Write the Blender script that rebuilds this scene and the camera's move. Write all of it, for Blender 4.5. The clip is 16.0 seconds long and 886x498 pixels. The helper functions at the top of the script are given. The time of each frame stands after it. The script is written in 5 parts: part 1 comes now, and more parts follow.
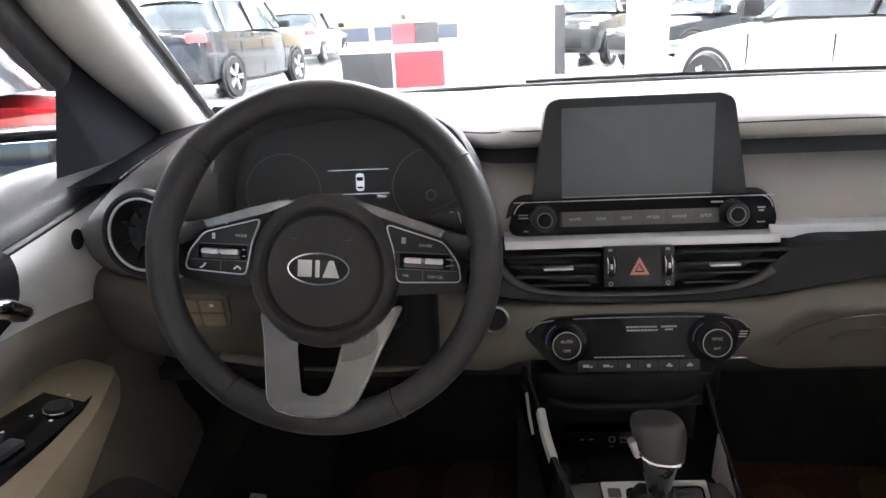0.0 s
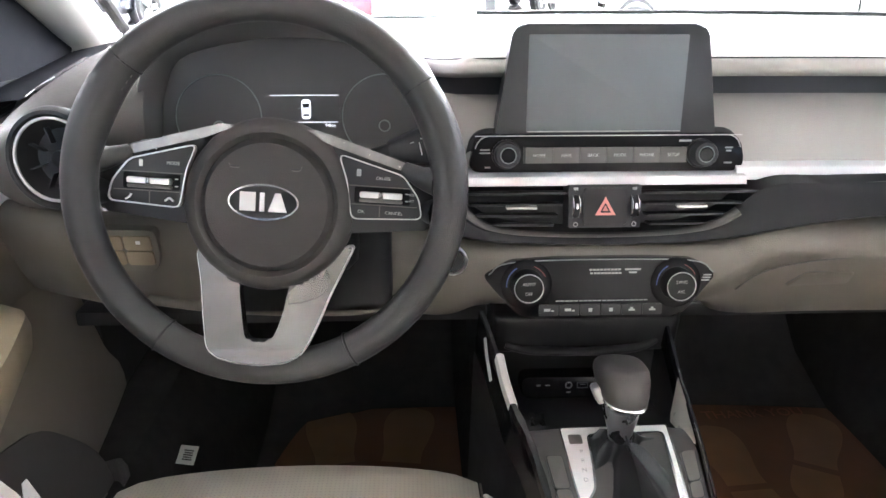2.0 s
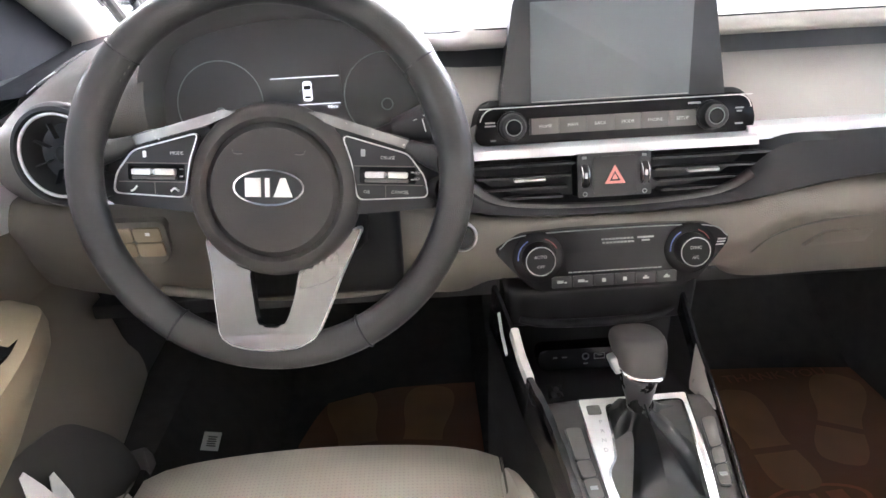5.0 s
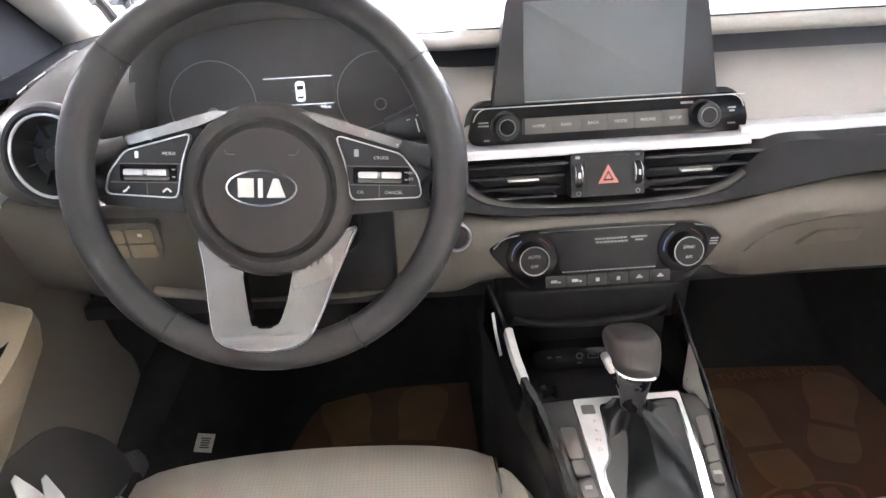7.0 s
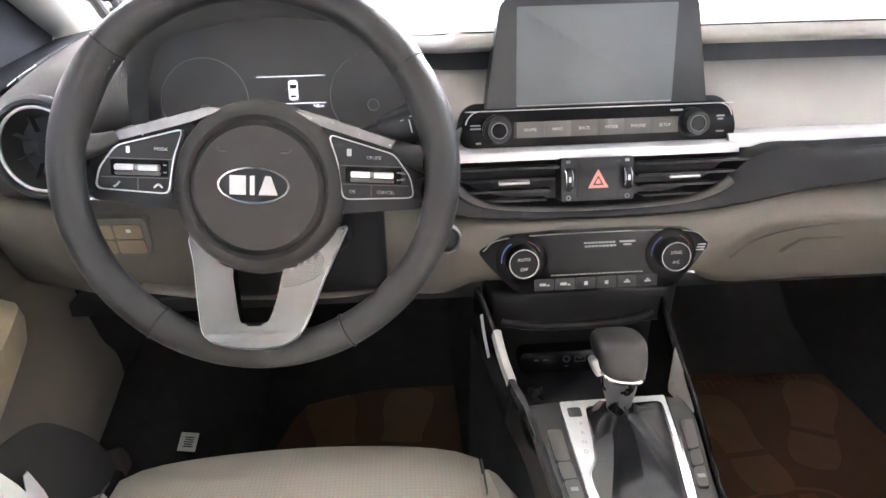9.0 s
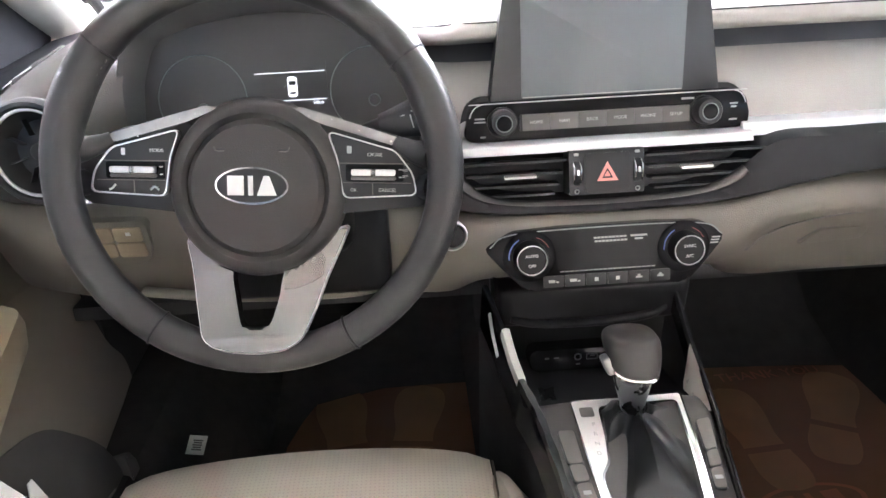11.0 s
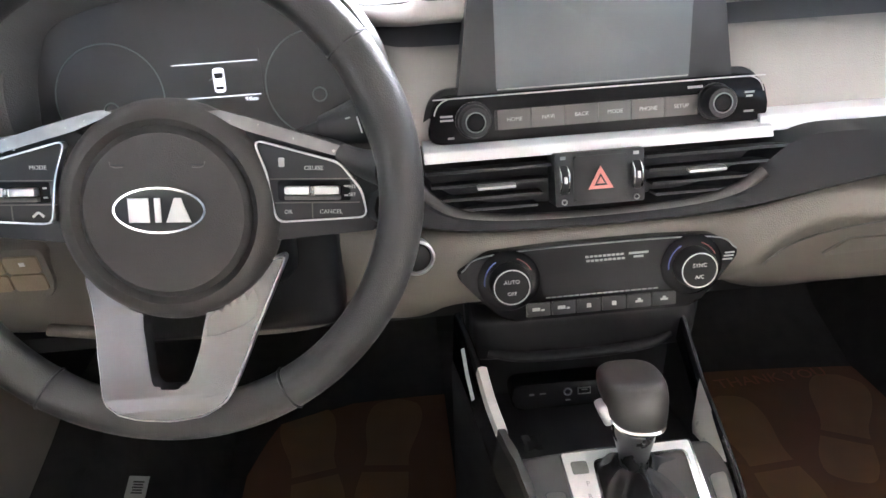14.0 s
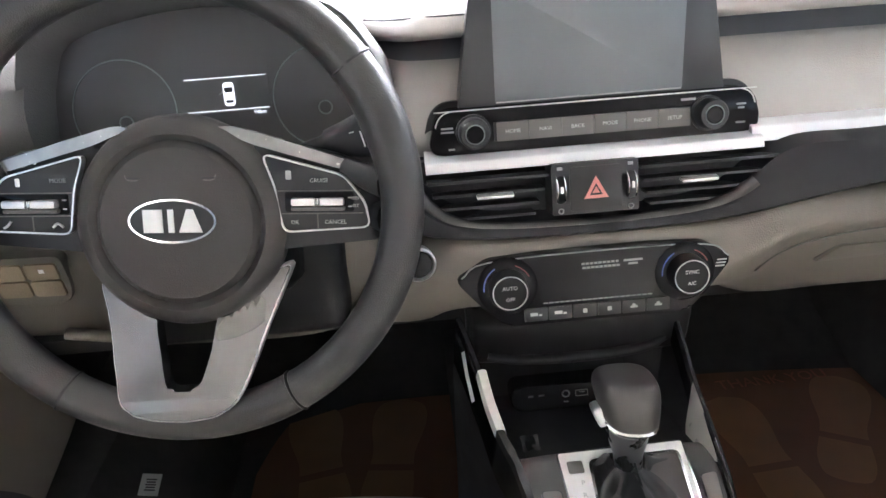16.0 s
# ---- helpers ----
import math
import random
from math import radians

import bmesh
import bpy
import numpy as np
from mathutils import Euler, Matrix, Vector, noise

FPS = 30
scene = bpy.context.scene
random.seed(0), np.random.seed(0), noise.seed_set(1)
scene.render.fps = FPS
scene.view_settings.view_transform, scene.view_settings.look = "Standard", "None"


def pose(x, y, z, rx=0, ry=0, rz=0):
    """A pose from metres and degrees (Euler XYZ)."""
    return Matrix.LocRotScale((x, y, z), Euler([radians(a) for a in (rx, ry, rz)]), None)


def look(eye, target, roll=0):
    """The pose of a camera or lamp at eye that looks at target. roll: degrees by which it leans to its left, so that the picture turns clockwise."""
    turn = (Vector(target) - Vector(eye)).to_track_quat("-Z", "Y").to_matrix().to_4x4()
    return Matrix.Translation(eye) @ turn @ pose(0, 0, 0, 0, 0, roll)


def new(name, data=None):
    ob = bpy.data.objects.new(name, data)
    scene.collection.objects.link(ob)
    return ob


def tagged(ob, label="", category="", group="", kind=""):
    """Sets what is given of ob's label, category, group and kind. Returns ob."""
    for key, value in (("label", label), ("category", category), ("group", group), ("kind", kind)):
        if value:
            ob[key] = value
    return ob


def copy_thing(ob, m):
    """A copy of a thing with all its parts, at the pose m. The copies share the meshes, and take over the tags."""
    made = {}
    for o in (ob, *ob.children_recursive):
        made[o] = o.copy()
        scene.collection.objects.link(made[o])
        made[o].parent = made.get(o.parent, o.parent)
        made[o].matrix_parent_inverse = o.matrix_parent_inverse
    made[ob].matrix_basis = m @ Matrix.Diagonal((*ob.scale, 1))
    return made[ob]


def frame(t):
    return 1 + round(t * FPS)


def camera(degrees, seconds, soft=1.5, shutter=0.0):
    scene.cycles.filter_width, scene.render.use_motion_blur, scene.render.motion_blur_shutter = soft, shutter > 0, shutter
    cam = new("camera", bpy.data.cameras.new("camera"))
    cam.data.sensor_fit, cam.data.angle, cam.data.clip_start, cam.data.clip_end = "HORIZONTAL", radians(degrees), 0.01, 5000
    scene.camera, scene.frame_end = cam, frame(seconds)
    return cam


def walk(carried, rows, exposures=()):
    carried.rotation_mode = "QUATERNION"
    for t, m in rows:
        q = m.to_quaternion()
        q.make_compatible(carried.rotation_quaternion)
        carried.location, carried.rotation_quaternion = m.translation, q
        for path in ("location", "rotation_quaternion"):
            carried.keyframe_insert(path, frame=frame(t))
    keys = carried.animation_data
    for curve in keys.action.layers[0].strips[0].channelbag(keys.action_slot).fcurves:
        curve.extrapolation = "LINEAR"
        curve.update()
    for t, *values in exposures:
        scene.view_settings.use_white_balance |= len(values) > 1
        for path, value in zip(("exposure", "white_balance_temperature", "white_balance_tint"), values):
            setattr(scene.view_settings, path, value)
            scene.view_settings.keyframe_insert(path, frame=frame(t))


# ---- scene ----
cam = camera(64.9, 16.0)
PATH = [
    (0, (-0.176, -0.689, 1.105), (-0.31, 1.207, 0.484), -2.9),
    (0.5, (-0.191, -0.633, 1.093), (-0.326, 1.259, 0.456), -3.0),
    (1, (-0.194, -0.635, 1.092), (-0.313, 1.231, 0.383), -2.7),
    (1.5, (-0.195, -0.637, 1.074), (-0.295, 1.206, 0.304), -2.9),
    (2, (-0.214, -0.639, 1.075), (-0.134, 1.207, 0.31), 0.2),
    (2.5, (-0.212, -0.642, 1.077), (-0.14, 1.205, 0.314), -1.3),
    (3, (-0.208, -0.631, 1.074), (-0.171, 1.204, 0.28), -3.2),
    (3.5, (-0.21, -0.633, 1.074), (-0.176, 1.194, 0.262), -3.2),
    (4, (-0.207, -0.634, 1.073), (-0.181, 1.191, 0.254), -3.3),
    (6.5, (-0.209, -0.633, 1.074), (-0.159, 1.186, 0.244), -3.0),
    (7, (-0.208, -0.633, 1.073), (-0.156, 1.187, 0.246), -3.1),
    (7.5, (-0.207, -0.633, 1.073), (-0.147, 1.187, 0.246), -3.1),
    (8, (-0.21, -0.633, 1.072), (-0.144, 1.188, 0.248), -3.0),
    (8.5, (-0.209, -0.634, 1.072), (-0.132, 1.186, 0.245), -2.4),
    (9, (-0.214, -0.637, 1.071), (-0.118, 1.186, 0.255), -1.5),
    (11.5, (-0.204, -0.615, 1.067), (-0.148, 1.201, 0.232), -3.3),
    (12, (-0.206, -0.615, 1.067), (-0.144, 1.202, 0.235), -3.3),
    (12.5, (-0.204, -0.615, 1.069), (-0.147, 1.201, 0.233), -3.5),
    (13, (-0.198, -0.561, 1.057), (-0.092, 1.245, 0.205), -2.2),
    (13.5, (-0.173, -0.494, 1.053), (-0.113, 1.288, 0.146), -4.0),
    (14, (-0.177, -0.487, 1.055), (-0.084, 1.296, 0.153), -3.7),
    (14.5, (-0.169, -0.495, 1.073), (-0.102, 1.28, 0.154), -4.1),
    (15, (-0.184, -0.498, 1.074), (-0.074, 1.277, 0.161), -3.5),
    (15.5, (-0.177, -0.499, 1.074), (-0.085, 1.276, 0.157), -3.7),
    (16, (-0.17, -0.505, 1.072), (-0.103, 1.278, 0.169), -4.1),
]
EXPO = ((0.0, 1.22, 5950, 16), (1.0, 1.74, 5930, 16), (1.5, 2.48, 5930, 16), (1.8, 2.56, 5930, 16), (3.0, 2.62, 5950, 17), (4.0, 2.82, 5980, 18), (12.5, 2.82, 5980, 18), (16.0, 2.56, 5930, 16))
walk(cam, [(t, look(eye, target, roll)) for t, eye, target, roll in PATH], EXPO)

# ---- world and large lights ----
world = bpy.data.worlds.new("world")
scene.world = world
world.use_nodes = True
wn = world.node_tree.nodes
sky = wn.new("ShaderNodeTexSky")
sky.sky_type, sky.sun_disc, sky.sun_elevation, sky.sun_rotation = "NISHITA", False, radians(35), radians(20)
sky.air_density, sky.dust_density = 1.0, 1.6
world.node_tree.links.new(sky.outputs[0], wn["Background"].inputs[0])
wn["Background"].inputs[1].default_value = 0.15
PANEL_GLOW = 62.0


# ---- materials ----
def mat(name, col, rough=0.5, metal=0.0, var=0.12, scale=14.0, bump=0.15, fine=500.0, coat=0.0, spec=0.5, grain="noise"):
    """A procedural surface: blotches at one scale, fine relief at another."""
    m = bpy.data.materials.new(name)
    m.use_nodes = True
    nt = m.node_tree
    b = nt.nodes["Principled BSDF"]
    n, lk = nt.nodes.new, nt.links.new
    tc = n("ShaderNodeTexCoord")
    big = n("ShaderNodeTexNoise")
    big.inputs["Scale"].default_value, big.inputs["Detail"].default_value = scale, 5
    lk(tc.outputs["Object"], big.inputs["Vector"])
    ramp = n("ShaderNodeMix")
    ramp.data_type = "RGBA"
    ramp.inputs[6].default_value = (*[c * (1 - var) for c in col], 1)
    ramp.inputs[7].default_value = (*[min(1, c * (1 + var)) for c in col], 1)
    lk(big.outputs[0], ramp.inputs[0])
    lk(ramp.outputs[2], b.inputs["Base Color"])
    rr = n("ShaderNodeMapRange")
    rr.inputs[3].default_value, rr.inputs[4].default_value = max(0.02, rough - 0.08), min(1, rough + 0.08)
    mid = n("ShaderNodeTexNoise")
    mid.inputs["Scale"].default_value, mid.inputs["Detail"].default_value = scale * 4, 4
    lk(tc.outputs["Object"], mid.inputs["Vector"])
    lk(mid.outputs[0], rr.inputs[0])
    lk(rr.outputs[0], b.inputs["Roughness"])
    b.inputs["Metallic"].default_value = metal
    b.inputs["Specular IOR Level"].default_value = spec
    b.inputs["Coat Weight"].default_value = coat
    b.inputs["Coat Roughness"].default_value = 0.05
    if bump:
        if grain == "noise":
            g = n("ShaderNodeTexNoise")
            g.inputs["Detail"].default_value = 3
        else:
            g = n("ShaderNodeTexVoronoi")
        g.inputs["Scale"].default_value = fine
        lk(tc.outputs["Object"], g.inputs["Vector"])
        bp = n("ShaderNodeBump")
        bp.inputs["Strength"].default_value, bp.inputs["Distance"].default_value = bump, 0.0006
        lk(g.outputs[0], bp.inputs["Height"])
        lk(bp.outputs[0], b.inputs["Normal"])
    return m


def glow(name, col, power):
    m = bpy.data.materials.new(name)
    m.use_nodes = True
    b = m.node_tree.nodes["Principled BSDF"]
    b.inputs["Base Color"].default_value = (*[c * 0.5 for c in col], 1)
    b.inputs["Emission Color"].default_value = (*col, 1)
    b.inputs["Emission Strength"].default_value = power
    return m


def pane(name, tint=(0.95, 0.97, 0.96), rough=0.02, gloss=0.04):
    """Thin glass: clear, with gloss by angle and a little dust."""
    m = bpy.data.materials.new(name)
    m.use_nodes = True
    nt = m.node_tree
    n, lk = nt.nodes.new, nt.links.new
    out = nt.nodes["Material Output"]
    nt.nodes.remove(nt.nodes["Principled BSDF"])
    tr, gl, fr, mx = n("ShaderNodeBsdfTransparent"), n("ShaderNodeBsdfGlossy"), n("ShaderNodeLayerWeight"), n("ShaderNodeMixShader")
    rg = n("ShaderNodeMapRange")
    rg.inputs[1].default_value, rg.inputs[3].default_value, rg.inputs[4].default_value = 0.55, gloss, 0.35
    tr.inputs[0].default_value = (*tint, 1)
    gl.inputs["Roughness"].default_value = rough
    lk(fr.outputs["Facing"], rg.inputs[0]), lk(rg.outputs[0], mx.inputs[0]), lk(tr.outputs[0], mx.inputs[1]), lk(gl.outputs[0], mx.inputs[2])
    lk(mx.outputs[0], out.inputs[0])
    return m


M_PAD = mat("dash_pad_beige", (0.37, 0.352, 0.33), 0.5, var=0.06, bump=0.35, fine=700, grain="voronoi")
# Beige darkened in its colour for the shade below the dash overhang.
M_LOWER = mat("lower_beige_shade_dark", (0.138, 0.124, 0.104), 0.55, var=0.1, bump=0.35, fine=700, grain="voronoi")
# Same beige as the lower panel, kept lighter without its painted shade.
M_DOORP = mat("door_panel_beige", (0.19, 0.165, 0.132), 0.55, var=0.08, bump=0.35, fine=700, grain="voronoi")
M_DOORTRIM = mat("pale_door_trim", (0.88, 0.88, 0.88), 0.38, 0.0, var=0.03, bump=0.06, fine=900)
M_SAIL = mat("slate_corner_panel", (0.020, 0.022, 0.027), 0.65, var=0.1, bump=0.3, fine=700, spec=0.1)
M_SILL = mat("grey_door_top", (0.040, 0.042, 0.045), 0.5, var=0.08, bump=0.35, fine=700, grain="voronoi")
M_DIM = mat("faint_print", (0.10, 0.10, 0.10), 0.5, var=0.05, bump=0.0)
M_DARKPAD = mat("dark_grey_plastic", (0.026, 0.026, 0.028), 0.45, var=0.15, bump=0.2, fine=900, grain="voronoi", spec=0.35)
M_BLACK = mat("black_plastic", (0.020, 0.020, 0.021), 0.42, var=0.2, bump=0.25, fine=600, spec=0.35)
M_BEZEL = mat("slate_black_bezel", (0.026, 0.028, 0.032), 0.34, var=0.12, bump=0.0, spec=0.45)
# Face and hood colours are raised to carry the haze over the dials.
M_FACE = mat("haze_greyed_black_face", (0.082, 0.079, 0.078), 0.4, var=0.1, bump=0.0, spec=0.4)
M_HOOD = mat("haze_greyed_hood_vinyl", (0.115, 0.112, 0.111), 0.5, var=0.12, bump=0.4, fine=650, grain="voronoi")
M_COVERTOP = mat("dark_console_top", (0.048, 0.044, 0.041), 0.42, var=0.12, bump=0.2, fine=800)
M_KEY = mat("dark_taupe_key", (0.105, 0.096, 0.087), 0.45, var=0.1, bump=0.2, fine=800)
M_PLATE = mat("bright_satin_plate", (0.68, 0.67, 0.66), 0.38, 0.6, var=0.05, bump=0.05, fine=900)
M_SHROUD = mat("dull_black_shroud", (0.010, 0.010, 0.0105), 0.55, var=0.2, bump=0.2, fine=700, spec=0.2)
M_COLLAR = mat("satin_grey_collar", (0.23, 0.23, 0.23), 0.28, 0.88, var=0.06, bump=0.0)
M_PINK = mat("pale_red_print", (0.60, 0.22, 0.20), 0.4, var=0.06, bump=0.0)
M_FOOT = mat("grey_foot_strip", (0.16, 0.158, 0.155), 0.55, var=0.1, bump=0.3, fine=700)
# Slate colour for the soft shadow painted into the pad crease.
M_CREASE_SHADE = mat("slate_crease_shade", (0.11, 0.116, 0.128), 0.6, var=0.1, bump=0.3, fine=700, grain="voronoi")
M_LIP = mat("charcoal_lip", (0.022, 0.022, 0.024), 0.42, var=0.12, bump=0.15, fine=900, grain="voronoi", spec=0.18)
M_GLOSS = mat("piano_black", (0.008, 0.008, 0.009), 0.14, var=0.2, bump=0.0, coat=0.0, spec=0.12)
M_SILVER = mat("satin_silver_paint", (0.62, 0.62, 0.62), 0.32, 0.75, var=0.05, bump=0.1, fine=900)
M_FORK = mat("brushed_silver", (0.19, 0.19, 0.193), 0.22, 0.92, var=0.04, scale=2.5, bump=0.0)
M_TRIM = mat("silver_white_trim", (0.64, 0.64, 0.655), 0.36, 0.2, var=0.04, bump=0.08, fine=900)
M_BRIDGE = mat("filmed_grey_gloss", (0.33, 0.32, 0.31), 0.24, 0.5, var=0.35, scale=60, bump=0.35, fine=120)
M_CHROME = mat("chrome", (0.8, 0.8, 0.8), 0.12, 1.0, var=0.03, bump=0.0)
M_BOOT = mat("soft_black_boot", (0.013, 0.0135, 0.014), 0.33, var=0.15, bump=0.12, fine=900, spec=0.5)
M_KNOB = mat("smooth_knob_leather", (0.040, 0.036, 0.034), 0.40, var=0.1, bump=0.12, fine=1100)
M_LEATHER = mat("black_leather", (0.031, 0.030, 0.0295), 0.37, var=0.16, bump=0.22, fine=900, grain="voronoi", spec=0.45)
M_RUBBER = mat("hub_black_soft", (0.050, 0.046, 0.044), 0.48, var=0.15, bump=0.35, fine=900, grain="voronoi", spec=0.22)
M_SEAT = mat("beige_seat_leather", (0.50, 0.465, 0.405), 0.5, var=0.06, bump=0.4, fine=500, grain="voronoi")
def perforate(m, spacing, depth):
    """Adds a grid of small dark holes to a leather."""
    nt = m.node_tree
    n, lk = nt.nodes.new, nt.links.new
    b = nt.nodes["Principled BSDF"]
    src = b.inputs["Base Color"].links[0].from_socket
    tc, vo, rg, mx = n("ShaderNodeTexCoord"), n("ShaderNodeTexVoronoi"), n("ShaderNodeMapRange"), n("ShaderNodeMix")
    vo.voronoi_dimensions = "2D"
    vo.inputs["Scale"].default_value, vo.inputs["Randomness"].default_value = 1 / spacing, 0.0
    rg.inputs[1].default_value, rg.inputs[2].default_value, rg.inputs[3].default_value, rg.inputs[4].default_value = 0.14, 0.26, depth, 0.0
    mx.data_type = "RGBA"
    mx.inputs[7].default_value = (0.09, 0.075, 0.06, 1)
    lk(tc.outputs["Object"], vo.inputs["Vector"]), lk(vo.outputs["Distance"], rg.inputs[0]), lk(rg.outputs[0], mx.inputs[0])
    lk(src, mx.inputs[6]), lk(mx.outputs[2], b.inputs["Base Color"])
    return m


M_SEATP = perforate(mat("perforated_seat_leather", (0.50, 0.46, 0.39), 0.5, var=0.06, bump=0.3, fine=500, grain="voronoi"), 0.0050, 0.2)
M_ARM = mat("armrest_tan", (0.26, 0.21, 0.14), 0.5, var=0.08, bump=0.35, fine=600, grain="voronoi")
M_PILLAR = mat("pillar_cloth_ivory", (0.66, 0.64, 0.59), 0.85, var=0.05, bump=0.4, fine=900)
M_CARPET = mat("black_carpet", (0.040, 0.040, 0.038), 0.95, var=0.3, scale=40, bump=1.0, fine=900, spec=0.02)
M_PAPER = mat("brown_paper", (0.105, 0.043, 0.019), 0.8, var=0.2, scale=18, bump=0.3, fine=250)
M_PRINT = mat("paper_print", (0.165, 0.085, 0.037), 0.8, var=0.25, scale=18, bump=0.3, fine=250)
M_PRINTRED = mat("paper_print_red", (0.20, 0.07, 0.035), 0.8, var=0.2, scale=18, bump=0.2, fine=250)
M_SCREEN = mat("screen_glass_grey", (0.115, 0.128, 0.136), 0.38, var=0.05, bump=0.0, spec=0.45)
M_WHITE = mat("white_print", (0.75, 0.75, 0.75), 0.5, var=0.03, bump=0.0)
M_GREYPRINT = mat("grey_print", (0.32, 0.33, 0.33), 0.5, var=0.05, bump=0.0)
M_WORD = mat("dim_print", (0.42, 0.42, 0.42), 0.5, var=0.03, bump=0.0)
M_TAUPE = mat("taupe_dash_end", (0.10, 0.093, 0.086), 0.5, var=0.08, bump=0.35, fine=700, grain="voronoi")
M_LABEL = mat("paper_label", (0.40, 0.40, 0.38), 0.6, var=0.1, scale=60, bump=0.1)
M_RED = mat("red_plastic", (0.55, 0.10, 0.10), 0.35, var=0.08, bump=0.0)
M_DULLRED = mat("dull_red_mark", (0.16, 0.02, 0.02), 0.4, bump=0.0)
M_BLUE = mat("blue_mark", (0.06, 0.10, 0.35), 0.4, bump=0.0)
M_RING = mat("dial_ring_grey", (0.20, 0.22, 0.22), 0.4, bump=0.0)
M_LIT = glow("lit_white", (0.85, 0.88, 0.9), 0.3)
M_HEADLINER = mat("headliner_ivory", (0.6, 0.58, 0.53), 0.9, bump=0.4)
M_WINDSHIELD = pane("windshield_glass", (0.74, 0.775, 0.75))
# Dark tint chosen to cut the light coming from behind.
M_TINT = pane("light_blocking_glass", (0.06, 0.065, 0.063), 0.02, 0.04)
M_MIRROR = mat("dimmed_mirror", (0.14, 0.14, 0.15), 0.05, 1.0, var=0.02, bump=0.0)
M_FILM = pane("clear_film", (0.86, 0.86, 0.85), 0.14, 0.08)
M_POCKET = mat("pocket_grey", (0.07, 0.066, 0.06), 0.7, var=0.1, bump=0.3)
M_COVER = mat("taupe_plastic", (0.105, 0.098, 0.092), 0.42, var=0.1, bump=0.3, fine=800)
M_FILM2 = mat("crumpled_film", (0.016, 0.016, 0.016), 0.15, 0.0, var=0.6, scale=90, bump=0.8, fine=70, spec=0.3)
M_RAILPALE = mat("pale_rail", (0.64, 0.61, 0.56), 0.3, 0.2, var=0.1, bump=0.1)


# ---- mesh helpers ----
def part(name, bm, material, parent=None, label="", m=None, smooth=40):
    """Links a bmesh as one mesh object, under a thing or a part; the mesh is in world metres."""
    if m is not None:
        bm.transform(m)
    bmesh.ops.recalc_face_normals(bm, faces=bm.faces[:])
    for f in bm.faces:
        f.smooth = True
    for e in bm.edges:
        if len(e.link_faces) == 2 and e.calc_face_angle(0) > radians(smooth):
            e.smooth = False
    me = bpy.data.meshes.new(name)
    bm.to_mesh(me)
    bm.free()
    me.materials.append(material)
    ob = new(name, me)
    if parent is not None:
        ob.parent = parent
        if parent.type == "EMPTY":
            ob.matrix_parent_inverse = Matrix.Translation(-parent.location)
    if label:
        ob["label"] = label
    return ob


def thing(name, label, category, at=(0, 0, 0), group="", kind=""):
    ob = new(name)
    ob.location = at
    ob.empty_display_size = 0.05
    return tagged(ob, label, category, group, kind)


def face_frame(x, y, z, lean=0.0, yaw=0.0):
    """Local u right, v up along a face that leans back by lean degrees, w out of it to the rear of the car."""
    return pose(x, y, z, 90 - lean, 0, yaw)


def flat_frame(x, y, z, slope=0.0, yaw=0.0):
    """Local u right, v ahead, w up; slope lifts the front edge."""
    return pose(x, y, z, slope, 0, yaw)


def box(size, at=(0, 0, 0), bevel=0.0, seg=2, bm=None):
    own = bmesh.new()
    bmesh.ops.create_cube(own, size=1)
    for v in own.verts:
        v.co = Vector((v.co.x * size[0] + at[0], v.co.y * size[1] + at[1], v.co.z * size[2] + at[2]))
    if bevel:
        bmesh.ops.bevel(own, geom=own.edges[:], offset=bevel, segments=seg, affect="EDGES", profile=0.6)
    return merge(bm, own)


def merge(bm, own):
    if bm is None:
        return own
    me = bpy.data.meshes.new("tmp")
    own.to_mesh(me)
    own.free()
    bm.from_mesh(me)
    bpy.data.meshes.remove(me)
    return bm


def prism(pts, w0, w1, bevel=0.0, seg=2, bm=None):
    """A plate with outline pts (u, v) from height w0 to w1, its front edges rounded."""
    own = bmesh.new()
    lo = [own.verts.new((u, v, w0)) for u, v in pts]
    hi = [own.verts.new((u, v, w1)) for u, v in pts]
    k = len(pts)
    own.faces.new(lo[::-1])
    top = own.faces.new(hi)
    for i in range(k):
        own.faces.new((lo[i], lo[(i + 1) % k], hi[(i + 1) % k], hi[i]))
    if bevel:
        bmesh.ops.bevel(own, geom=list(top.edges), offset=bevel, segments=seg, affect="EDGES", profile=0.5)
    return merge(bm, own)


def rounded(pts, r, n=4):
    """The outline pts with its corners rounded by r."""
    out = []
    k = len(pts)
    for i in range(k):
        p, a, b = Vector(pts[i]), Vector(pts[i - 1]), Vector(pts[(i + 1) % k])
        da, db = (a - p), (b - p)
        q = min(r, da.length * 0.45, db.length * 0.45)
        s, e = p + da.normalized() * q, p + db.normalized() * q
        for j in range(n + 1):
            t = j / n
            out.append(tuple((1 - t) ** 2 * s + 2 * t * (1 - t) * p + t * t * e))
    return out


def rect(u0, v0, u1, v1, r=0.0, n=4):
    pts = [(u0, v0), (u1, v0), (u1, v1), (u0, v1)]
    return rounded(pts, r, n) if r else pts


def ring_prism(outer, inner, w0, w1, bm=None):
    """A frame between two outlines of the same count."""
    own = bmesh.new()
    k = len(outer)
    rows = [[own.verts.new((u, v, w)) for u, v in pts] for pts, w in ((outer, w0), (outer, w1), (inner, w1), (inner, w0))]
    for a in range(4):
        p, q = rows[a], rows[(a + 1) % 4]
        for i in range(k):
            own.faces.new((p[i], p[(i + 1) % k], q[(i + 1) % k], q[i]))
    return merge(bm, own)


